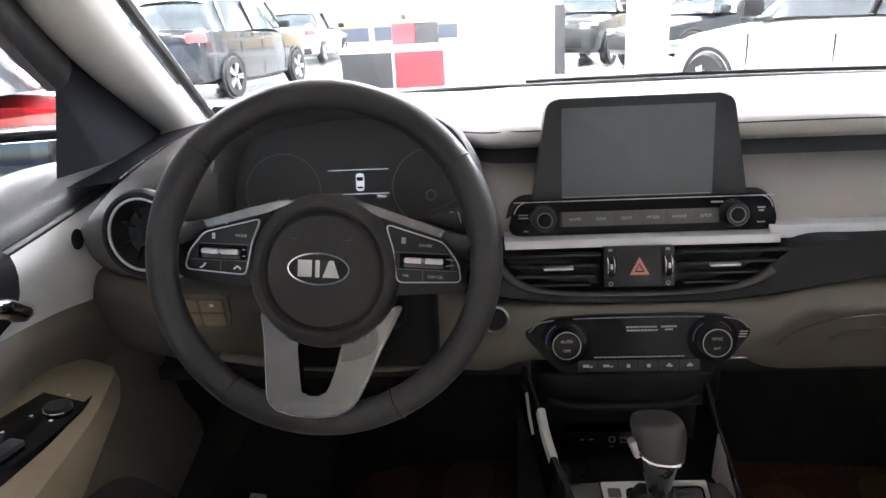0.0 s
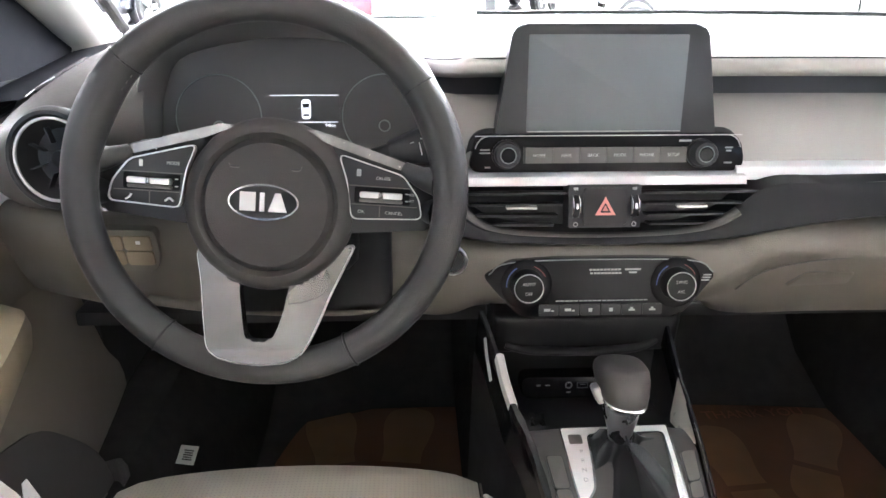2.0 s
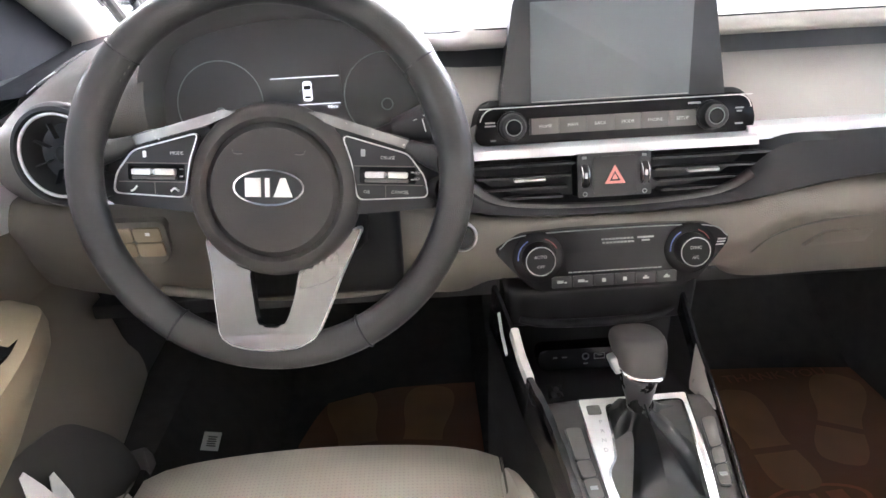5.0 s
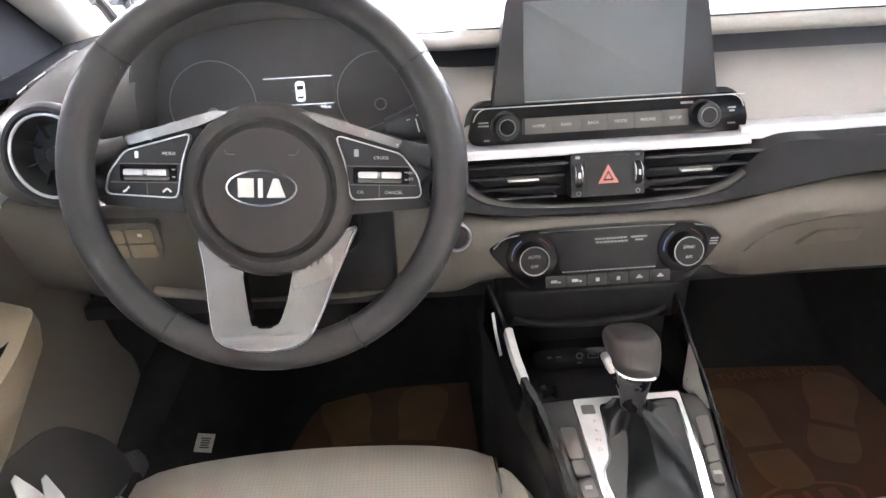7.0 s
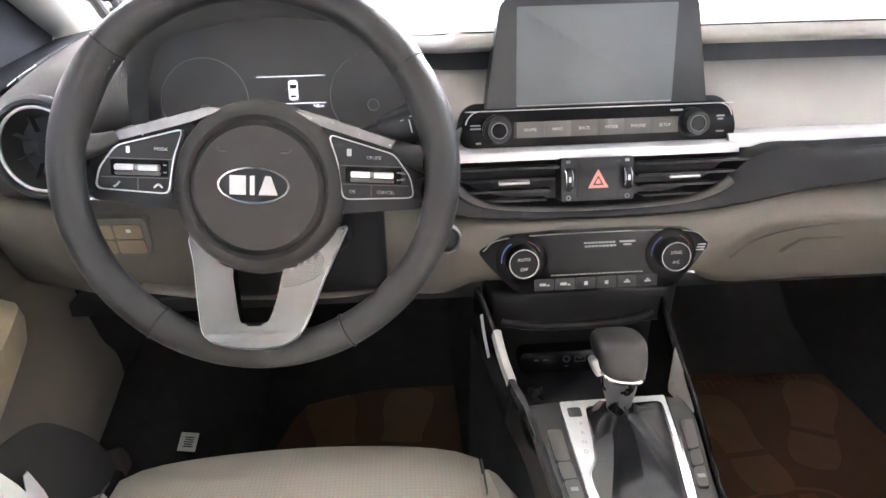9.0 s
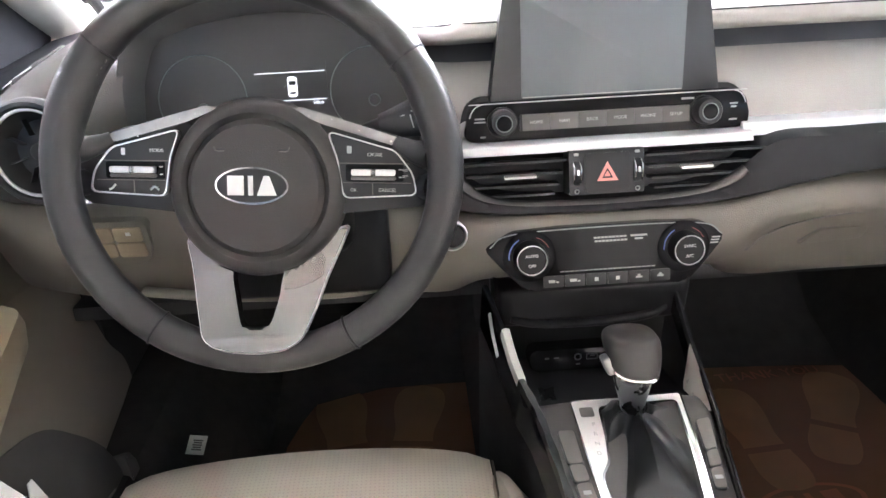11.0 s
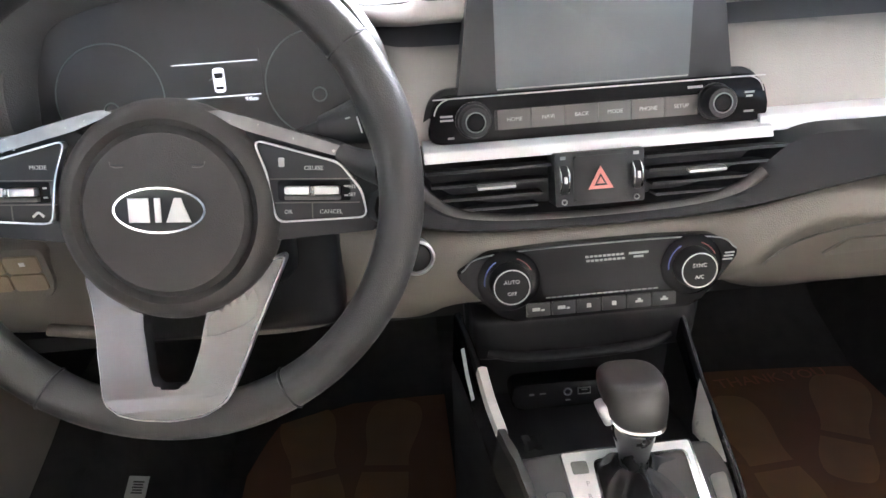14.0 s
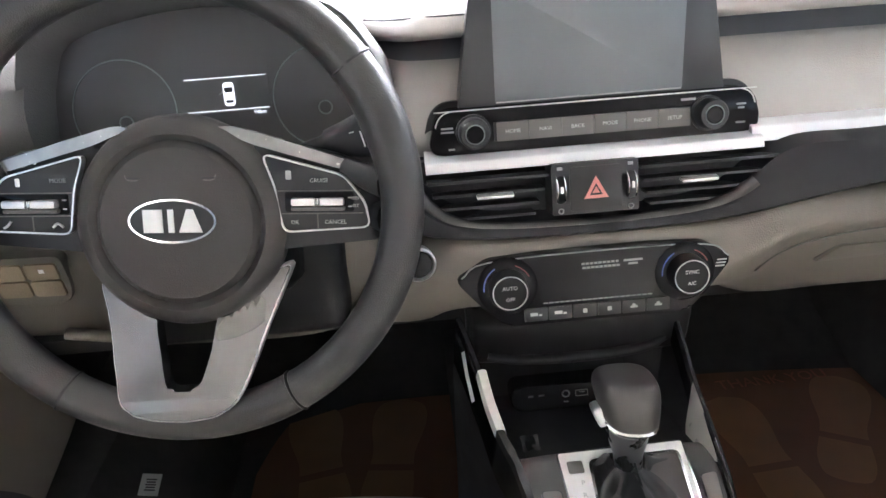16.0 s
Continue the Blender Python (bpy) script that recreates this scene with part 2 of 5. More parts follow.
def grow(pts, d):
    """The outline moved outwards by d."""
    c = sum((Vector(p) for p in pts), Vector((0, 0))) / len(pts)
    out = []
    k = len(pts)
    for i in range(k):
        t = Vector(pts[(i + 1) % k]) - Vector(pts[i - 1])
        nrm = Vector((t.y, -t.x))
        if nrm.length < 1e-9:
            nrm = Vector(pts[i]) - c
        nrm.normalize()
        if nrm.dot(Vector(pts[i]) - c) < 0:
            nrm = -nrm
        out.append(tuple(Vector(pts[i]) + nrm * d))
    return out


def lathe(profile, n=40, bm=None, squash=1.0):
    """Turns (radius, w) about the w axis."""
    own = bmesh.new()
    rows = []
    for r, w in profile:
        if r < 1e-6:
            rows.append([own.verts.new((0, 0, w))])
        else:
            rows.append([own.verts.new((r * math.cos(2 * math.pi * i / n), squash * r * math.sin(2 * math.pi * i / n), w)) for i in range(n)])
    for a, b in zip(rows, rows[1:]):
        for i in range(n):
            j = (i + 1) % n
            if len(a) == 1 and len(b) == 1:
                continue
            if len(a) == 1:
                own.faces.new((a[0], b[j], b[i]))
            elif len(b) == 1:
                own.faces.new((a[i], a[j], b[0]))
            else:
                own.faces.new((a[i], a[j], b[j], b[i]))
    return merge(bm, own)


def torus(R, r, n=96, k=16, squash=1.0, a0=0.0, a1=360.0, bm=None):
    own = bmesh.new()
    whole = abs(a1 - a0 - 360) < 1e-6
    m = n if whole else n + 1
    rows = []
    for i in range(m):
        g = radians(a0 + (a1 - a0) * i / n)
        rows.append([own.verts.new(((R + r * math.cos(2 * math.pi * j / k)) * math.cos(g), (R + r * math.cos(2 * math.pi * j / k)) * math.sin(g), r * squash * math.sin(2 * math.pi * j / k))) for j in range(k)])
    for i in range(n):
        p, q = rows[i], rows[(i + 1) % m]
        for j in range(k):
            own.faces.new((p[j], q[j], q[(j + 1) % k], p[(j + 1) % k]))
    if not whole:
        own.faces.new(rows[0]), own.faces.new(rows[-1][::-1])
    return merge(bm, own)


def loft(sections, closed=False, caps=False, bm=None):
    """Skins a list of sections, each a list of points of one count."""
    own = bmesh.new()
    rows = [[own.verts.new(p) for p in s] for s in sections]
    k = len(rows[0])
    for a, b in zip(rows, rows[1:]):
        for i in range(k if closed else k - 1):
            j = (i + 1) % k
            own.faces.new((a[i], a[j], b[j], b[i]))
    if caps:
        own.faces.new(rows[0][::-1]), own.faces.new(rows[-1])
    return merge(bm, own)


def spline(pts, n=6):
    """A smooth line through points of any dimension."""
    P = [np.array(p, float) for p in pts]
    P = [2 * P[0] - P[1], *P, 2 * P[-1] - P[-2]]
    out = []
    for i in range(1, len(P) - 2):
        for j in range(n):
            t = j / n
            a, b, c, d = P[i - 1 : i + 3]
            out.append(0.5 * (2 * b + (c - a) * t + (2 * a - 5 * b + 4 * c - d) * t * t + (3 * b - a - 3 * c + d) * t ** 3))
    out.append(P[-2])
    return out


def sheet(stations, n=5, k=4, thick=0.0):
    """A smooth sheet through profiles of (y, z) given at stations [(x, [(y, z), ...])]; smooth both ways."""
    rows = [spline(p, k) for _, p in stations]
    xs = [x for x, _ in stations]
    packed = [np.r_[x, np.ravel(r)] for x, r in zip(xs, rows)]
    fine = spline(packed, n)
    secs = [[(f[0], y, z) for y, z in f[1:].reshape(-1, 2)] for f in fine]
    return loft(secs)


def tube(pts, r, k=10, n=6, squash=1.0, taper=1.0):
    """A round bar along a smooth line."""
    line = [Vector(p) for p in spline(pts, n)]
    secs = []
    up = Vector((0, 0, 1))
    for i, p in enumerate(line):
        t = (line[min(i + 1, len(line) - 1)] - line[max(i - 1, 0)]).normalized()
        a = t.cross(up) if abs(t.z) < 0.95 else t.cross(Vector((1, 0, 0)))
        a.normalize()
        b = a.cross(t)
        q = r * (1 + (taper - 1) * i / (len(line) - 1))
        secs.append([p + a * q * math.cos(2 * math.pi * j / k) + b * q * squash * math.sin(2 * math.pi * j / k) for j in range(k)])
    return loft(secs, closed=True, caps=True)


def words(name, text, size, m, material, parent, label="", depth=0.0002, align="CENTER"):
    """Lettering in the built-in font, as a mesh in the plane of m."""
    cu = bpy.data.curves.new("lettering", "FONT")
    cu.body, cu.size, cu.align_x, cu.align_y, cu.extrude = text, size, align, "CENTER", depth
    cu.resolution_u = 2
    tmp = bpy.data.objects.new("lettering", cu)
    me = bpy.data.meshes.new_from_object(tmp)
    bpy.data.objects.remove(tmp)
    bm = bmesh.new()
    bm.from_mesh(me)
    bpy.data.meshes.remove(me)
    return part(name, bm, material, parent, label, m, smooth=30)


def bars(name, rows, m, material, parent, label="", w=0.0004):
    """Unreadable small print as plain bars (u, v, width, height)."""
    bm = bmesh.new()
    for u, v, a, b in rows:
        box((a, b, w), (u, v, w / 2), bm=bm)
    return tagged(part(name, bm, material, parent, label, m), kind="stuff" if len(rows) > 1 else "")

# ---- showroom ----
M_FLOOR = mat("showroom_tile", (0.30, 0.295, 0.285), 0.22, var=0.05, scale=1.5, bump=0.0)
M_WALL = mat("white_wall_paint", (0.85, 0.85, 0.84), 0.6, var=0.02, scale=2, bump=0.1)
M_GROUND = mat("pale_concrete", (0.45, 0.44, 0.42), 0.85, var=0.1, scale=1.0, bump=0.2)
M_PANEL = glow("added_lamp_diffuser", (1.0, 0.98, 0.95), PANEL_GLOW)
# Grey base stands in for pale reflections in the parked cars' windows.
M_CARGLASS = mat("car_glass_reflection_grey", (0.07, 0.08, 0.088), 0.1, var=0.3, scale=4, bump=0.0, spec=0.6)
M_COUNTER_RED = mat("red_laminate", (0.6, 0.03, 0.04), 0.4, var=0.05, scale=3, bump=0.0)
M_COUNTER_BLACK = mat("charcoal_laminate", (0.03, 0.03, 0.032), 0.5, var=0.1, scale=3, bump=0.0)


def structure(name, bm, material, label):
    return tagged(part(name, bm, material), label, name.split("_")[0], kind="structure")


structure("ground", box((600, 600, 0.1), (0, 0, -0.07)), M_GROUND, "pale concrete ground reaching to the horizon")
structure("floor", box((36, 42, 0.06), (0, 5, -0.03)), M_FLOOR, "polished pale tile floor of the showroom")
structure("ceiling", box((36, 42, 0.2), (0, 5, 5.1)), M_WALL, "plain white showroom ceiling")
structure("wall_north", box((36, 0.25, 0.5), (0, 26.2, 0.25)), M_WALL, "low white wall under the showroom front glazing")
for x in (-18, -12, -6, 0, 6, 12, 18):
    structure("mullion", box((0.2, 0.2, 4.5), (x, 26.2, 2.75), 0.01), M_WALL, "white post of the glazed showroom front")
wall = structure("wall_block", box((2.1, 0.6, 5), (0.35, 14.5, 2.5), 0.01), M_WALL, "white wall block behind the reception counter")
# Back and side glazing is assumed, left open to let sky light in.
for x in (-18, -12, -6, 0, 6, 12, 18):
    structure("mullion", box((0.2, 0.2, 5), (x, -16, 2.5), 0.01), M_WALL, "white post of the assumed, unseen back glazing")
for nm, x in (("wall_west", -18), ("wall_east", 18)):
    structure(nm, box((0.25, 42, 0.9), (x, 5, 0.45)), M_WALL, "low white wall under the assumed side glazing")
    for y in (-11, -6, -1, 4, 9, 14, 19, 24):
        structure("mullion", box((0.2, 0.2, 4.1), (x, y, 2.95), 0.01), M_WALL, "white post of the assumed side glazing")


# Unseen glowing panels, added to light the cabin through the windscreen.
def added_ceiling_light():
    t = thing("added_ceiling_light", "unseen square ceiling light panel added to light the cabin", "lamp", (0, 0, 0), "showroom ceiling lights")
    part("frame", ring_prism(rect(-0.75, -0.75, 0.75, 0.75), rect(-0.7, -0.7, 0.7, 0.7), -0.05, 0.0), M_WALL, t)
    part("diffuser", box((1.4, 1.4, 0.02), (0, 0, -0.02)), M_PANEL, t)
    return t


lamp = added_ceiling_light()
# Rows only ahead of the car, to keep steep light off the lower dash.
spots = [(x, y) for y in (5, 8.5, 12.5, 17, 21.5) for x in (-9, -4.5, 0, 4.5, 9)]
lamp.location = (*spots[0], 4.99)
for x, y in spots[1:]:
    copy_thing(lamp, pose(x, y, 4.99))


def car(name, paint, label, suv=0.0):
    """A parked car, nose towards +y, built at the origin."""
    t = thing(name, label, "car", (0, 0, 0), "cars in the showroom")
    body = mat(name + "_paint", paint, 0.22, var=0.03, scale=2, bump=0.0, coat=0.8)
    L, Wd = 2.25, 0.9
    up = 0.18 * suv
    # lower body: stations along the length, half width, shoulder height, sill height
    st = [(-L, 0.62, 0.78 + up, 0.45), (-L + 0.12, 0.82, 0.98 + up, 0.32), (-1.5, 0.89, 1.0 + up, 0.24), (-0.6, 0.9, 0.97 + up, 0.22), (0.6, 0.9, 0.94 + up, 0.22), (1.4, 0.88, 0.86 + up, 0.24), (L - 0.2, 0.8, 0.76 + up, 0.3), (L, 0.55, 0.62 + up, 0.42)]
    secs = []
    for f in spline(st, 4):
        y, hw, sh, si = f
        prof = [(-hw * 0.86, si), (-hw * 0.97, si + 0.08), (-hw, (si + sh) * 0.5), (-hw * 0.97, sh - 0.06), (-hw * 0.86, sh), (0, sh + 0.05), (hw * 0.86, sh), (hw * 0.97, sh - 0.06), (hw, (si + sh) * 0.5), (hw * 0.97, si + 0.08), (hw * 0.86, si)]
        secs.append([(x, y, z) for x, z in prof])
    part("body", loft(secs, closed=True, caps=True), body, t)
    roof = 1.45 + 0.22 * suv
    belt = 0.95 + up
    gs = [(-1.75 - 0.25 * suv, 0.70, belt), (-1.25 - 0.35 * suv, 0.62, roof - 0.06), (-0.4, 0.62, roof), (0.25, 0.62, roof - 0.04), (1.05, 0.72, belt - 0.03)]
    top = [[(-hw, y, z - 0.02), (-hw * 0.8, y, z + 0.02), (0, y, z + 0.04), (hw * 0.8, y, z + 0.02), (hw, y, z - 0.02)] for y, hw, z in spline(gs[1:4], 5)]
    part("roof", loft(top), body, t)
    side = []
    for y, hw, z in spline(gs, 6):
        side.append([(-0.84, y, belt), (-hw, y, max(z - 0.025, belt + 0.01)), (0, y, max(z, belt + 0.02)), (hw, y, max(z - 0.025, belt + 0.01)), (0.84, y, belt)])
    part("window_glass", loft(side), M_CARGLASS, t, "dark car glass, greyed for pale reflections")
    for sx in (-1, 1):
        for y in (-0.35, 0.9, -1.4):
            p = tube([(sx * 0.85, y, belt), (sx * 0.66, y - 0.25 * (1 if y > 0.5 else -0.5 if y < -1 else 0), roof - 0.04)], 0.03)
            part("pillar", p, body if y != -0.35 else M_BLACK, t)
        for y in (-1.35, 1.38):
            w = part("wheel", lathe([(0.22, 0.1), (0.33, 0.1), (0.35, 0.07), (0.35, -0.07), (0.33, -0.1), (0.2, -0.1)], 32, None), M_BLACK, t, "black tyre", pose(sx * 0.83, y, 0.35, 0, 90, 0))
            rim = lathe([(0.0, 0.06), (0.05, 0.07), (0.06, 0.03), (0.2, 0.01), (0.235, 0.05), (0.24, 0.0)], 32)
            part("rim", rim, M_BLACK, w, "", pose(sx * 0.87, y, 0.35, 0, 90 * sx, 0))
            for a in range(5):
                sp = prism([(-0.025, 0.04), (0.025, 0.04), (0.045, 0.235), (0.012, 0.235), (0.0, 0.1), (-0.012, 0.235), (-0.045, 0.235)], 0.03, 0.07)
                part("rim_spoke", sp, M_SILVER, w, "silver alloy spoke", pose(sx * 0.87, y, 0.35, 0, 90 * sx, 0) @ pose(0, 0, 0, 0, 0, 72 * a))
            arch = lathe([(0.36, 0.0), (0.4, 0.012), (0.41, 0.0)], 36)
            part("wheel_arch", arch, M_BLACK, t, "", pose(sx * 0.893, y, 0.36, 0, 90 * sx, 0))
        part("tail_light", box((0.34, 0.3, 0.17), (0, 0, 0), 0.05), M_RED, t, "red tail light", pose(sx * 0.68, -L + 0.17, 0.86 + up, 0, 0, sx * 32))
        part("headlight", box((0.4, 0.3, 0.13), (0, 0, 0), 0.04), M_CHROME, t, "clear headlight", pose(sx * 0.62, L - 0.17, 0.68 + up, 0, 0, -sx * 32))
        mr = part("wing_mirror", box((0.22, 0.12, 0.15), (0, 0, 0), 0.05), M_BLACK, t, "", pose(sx * 1.0, 0.72, belt + 0.08))
        for y in (0.25, -0.75):
            part("door_handle", tube([(sx * 0.905, y - 0.11, belt - 0.1), (sx * 0.935, y, belt - 0.09), (sx * 0.905, y + 0.11, belt - 0.1)], 0.014), body, t)
        for y in (-0.95, -0.1, 0.85):
            part("door_gap", box((0.012, 0.005, 0.6), (sx * 0.894, y, 0.55 + up * 0.5), 0.002), M_BLACK, t)
    part("rear_bumper", box((1.5, 0.2, 0.2), (0, -L + 0.08, 0.42), 0.06), M_BLACK, t, "black lower bumper")
    part("front_grille", box((1.1, 0.12, 0.26), (0, L - 0.05, 0.52), 0.04), M_BLACK, t, "black grille")
    return t


def park(ob, x, y, rz):
    ob.location, ob.rotation_euler = (x, y, 0), (0, 0, radians(rz))


CARS = (
    ("parked_suv", (0.022, 0.025, 0.03), "dark blue SUV parked on the tiles, rear quarter showing", 1.0, -5.25, 13.2, -9),
    ("parked_crossover", (0.75, 0.75, 0.74), "white crossover parked behind the dark SUV", 0.6, -6.1, 23.6, -3),
    ("parked_estate", (0.03, 0.032, 0.035), "black SUV parked beside the white column", 1.0, 2.6, 17.5, 150),
    ("parked_saloon", (0.03, 0.03, 0.035), "black saloon with chrome grille near the column", 0.3, 4.6, 14.6, 115),
    ("parked_hatchback", (0.50, 0.47, 0.42), "white hatchback standing close beside", 0.3, 3.25, 5.3, 20),
    ("parked_coupe", (0.5, 0.015, 0.02), "red car standing outside the driver window", 0.0, -2.55, 0.95, -3),
)
for nm, paint, lab, suv, x, y, rz in CARS:
    park(car(nm, paint, lab, suv), x, y, rz)

counter = thing("reception_counter", "low counter with charcoal and red panels", "counter", (-1.9, 12.5, 0))
part("panel", box((0.93, 0.5, 0.62), (-2.275, 12.36, 0.31), 0.01), M_COUNTER_BLACK, counter, "charcoal panel")
part("panel", box((0.88, 0.5, 0.62), (-1.345, 12.34, 0.31), 0.01), M_COUNTER_RED, counter, "red panel")
part("top", box((1.9, 1.4, 0.10), (-1.82, 12.82, 0.67), 0.01), M_WALL, counter, "white top")
part("post", box((0.05, 0.06, 0.62), (-1.797, 12.10, 0.31), 0.006), M_GREYPRINT, counter, "grey post between the panels")
for nm, lab, x, sx, mm in (("storage_box", "red box standing on the counter", -1.70, 0.43, M_COUNTER_RED), ("storage_box", "black box standing on the counter", -1.26, 0.43, M_COUNTER_BLACK)):
    tagged(part(nm, box((sx, 0.3, 0.38), (x, 13.2, 0.91), 0.01), mm), lab, "box", "boxes on the counter")
shelf = thing("wall_shelf", "pale shelf unit with small goods on it", "shelf", (-2.0, 16.0, 0))
part("frame", box((2.4, 0.4, 0.06), (-1.6, 16.0, 1.15), 0.01), M_WALL, shelf)
part("side", box((0.06, 0.4, 1.15), (-2.75, 16.0, 0.575), 0.01), M_WALL, shelf)
part("side", box((0.06, 0.4, 1.15), (-0.45, 16.0, 0.575), 0.01), M_WALL, shelf)
for i, (x, h) in enumerate(((-2.5, 0.2), (-2.25, 0.26), (-2.0, 0.16), (-1.75, 0.3), (-1.45, 0.18))):
    tagged(part("bottle", lathe([(0, 0), (0.05, 0), (0.05, h * 0.7), (0.02, h * 0.85), (0.02, h), (0, h)], 12), (M_ARM, M_LOWER, M_COUNTER_BLACK)[i % 3], None, "", pose(x, 16.0, 1.18)), "small bottle standing on the wall shelf", "bottle", "goods on the shelf")
tagged(part("display_post", box((0.2, 0.12, 1.3), (1.3, 13.6, 0.65), 0.01), M_COUNTER_BLACK), "slim black display post on the floor", "post")
column = structure("column", box((0.62, 0.5, 5), (2.62, 12.0, 2.5), 0.01), M_WALL, "square white showroom column")
tagged(part("column_box", box((0.55, 0.3, 0.36), (2.68, 11.55, 0.18), 0.02), M_GREYPRINT), "grey box at the foot of the column", "box")

# ---- car shell ----
shell = thing("car_shell", "ivory lined saloon cabin shell with windows all round", "car interior", (0, 0, 0.2), kind="structure")
roofs = [[(x, y, 1.38 + 0.04 * (1 - (x / 0.6) ** 2) - 0.02 * abs(y + 0.9) ** 2) for x in np.linspace(-0.6, 0.6, 9)] for y in np.linspace(-1.9, -0.08, 8)]
bm = loft(roofs)
bmesh.ops.solidify(bm, geom=bm.faces[:], thickness=0.03)
part("headliner", bm, M_HEADLINER, shell)
for sx in (-1, 1):
    # windscreen pillar: ivory lining, black glass edge
    line = [(sx * 0.705, 0.63, 0.930), (sx * 0.688, 0.53, 0.978), (sx * 0.662, 0.37, 1.060), (sx * 0.632, 0.185, 1.155), (sx * 0.595, -0.02, 1.285), (sx * 0.55, -0.2, 1.39)]
    part("front_pillar", tube([(x + sx * 0.034, y - 0.022, z - 0.014) for x, y, z in line], 0.045, 18, 6, 0.9), M_PILLAR, shell, "ivory pillar lining")
    edge = [(x - sx * 0.006, y + 0.014, z + 0.010) for x, y, z in line]
    part("glass_edge", tube(edge, 0.009, 8), M_BLACK, shell, "black rubber edge of the glass")
    part("centre_pillar", tube([(sx * 0.72, -0.72, 0.3), (sx * 0.7, -0.74, 0.9), (sx * 0.6, -0.82, 1.38)], 0.06, 12), M_PILLAR, shell)
    part("rear_pillar", tube([(sx * 0.7, -1.75, 0.8), (sx * 0.56, -1.6, 1.38)], 0.1, 12), M_PILLAR, shell)
    part("rear_side", box((0.1, 1.15, 0.72), (sx * 0.75, -1.3, 0.61), 0.03), M_LOWER, shell)
part("rear_bench", box((1.36, 0.6, 0.42), (0, -1.45, 0.42), 0.06), M_SEAT, shell)
part("rear_backrest", box((1.36, 0.16, 0.62), (0, -1.78, 0.78), 0.06), M_SEAT, shell)
part("rear_wall", box((1.5, 0.06, 0.8), (0, -1.95, 0.6), 0.01), M_BLACK, shell)
for sx in (-1, 1):
    part("kick_panel", box((0.03, 0.5, 0.4), (sx * 0.685, 0.52, 0.48), 0.01), M_BLACK, shell, "black kick panel")
part("firewall", box((1.5, 0.05, 0.8), (0, 0.78, 0.56), 0.01), M_BLACK, shell)
# Unseen rear panes, added to hold back light and reflections from behind.
for sx in (-1, 1):
    part("rear_side_glass", loft([[(sx * 0.735, -0.72, 0.95), (sx * 0.735, -1.80, 0.95)], [(sx * 0.61, -0.74, 1.39), (sx * 0.61, -1.66, 1.39)]]), M_TINT, shell, "unseen rear door glass, darkened to block light")
part("rear_window", loft([[(-0.72, -1.93, 0.96), (0.72, -1.93, 0.96)], [(-0.6, -1.80, 1.40), (0.6, -1.80, 1.40)]]), M_TINT, shell, "unseen rear window, darkened to block light")
ws = [[(x * (1 - 0.10 * f), 0.66 - 0.72 * f - 0.14 * (x / 0.62) ** 2, 0.975 + 0.41 * f) for x in np.linspace(-0.62, 0.62, 13)] for f in np.linspace(0, 1, 7)]
glass = part("windshield", loft(ws), M_WINDSHIELD, shell, "clear slightly green windscreen glass")
glass.visible_shadow = False
part("cowl", tube([(-0.42, 0.62, 0.955), (-0.3, 0.66, 0.972), (0, 0.69, 0.972), (0.3, 0.66, 0.974), (0.6, 0.55, 0.976)], 0.013, 10), M_BLACK, shell, "black cowl at the foot of the glass")
part("wiper", tube([(-0.1, 0.66, 0.99), (0.25, 0.62, 0.994), (0.58, 0.5, 0.998)], 0.0035, 8), M_BLACK, shell, "black wiper blade")

# ---- footwell ----
foot = [(-0.74, 0.46), (-0.60, 0.45), (-0.53, 0.36), (-0.49, 0.27), (-0.3, 0.25), (-0.14, 0.25), (-0.11, 0.3), (0.11, 0.3), (0.14, 0.25), (0.3, 0.25), (0.58, 0.26), (0.62, 0.36), (0.65, 0.45), (0.74, 0.46)]
secs = [[(x, y, z + rise) for x, z in foot] for y, rise in ((-2.0, 0), (0.25, 0), (0.45, 0.01), (0.6, 0.06), (0.76, 0.2))]
tagged(part("carpet", loft(secs), M_CARPET), "black carpet covering the cabin floor", "carpet", kind="structure")


def sole_outline():
    half_w = [(0.0, -0.128), (0.03, -0.12), (0.04, -0.085), (0.036, -0.04), (0.034, 0.0), (0.044, 0.05), (0.046, 0.09), (0.034, 0.12), (0.0, 0.132)]
    pts = [tuple(p) for p in spline(half_w, 3)]
    return pts + [(-u, v) for u, v in pts[-2:0:-1]]


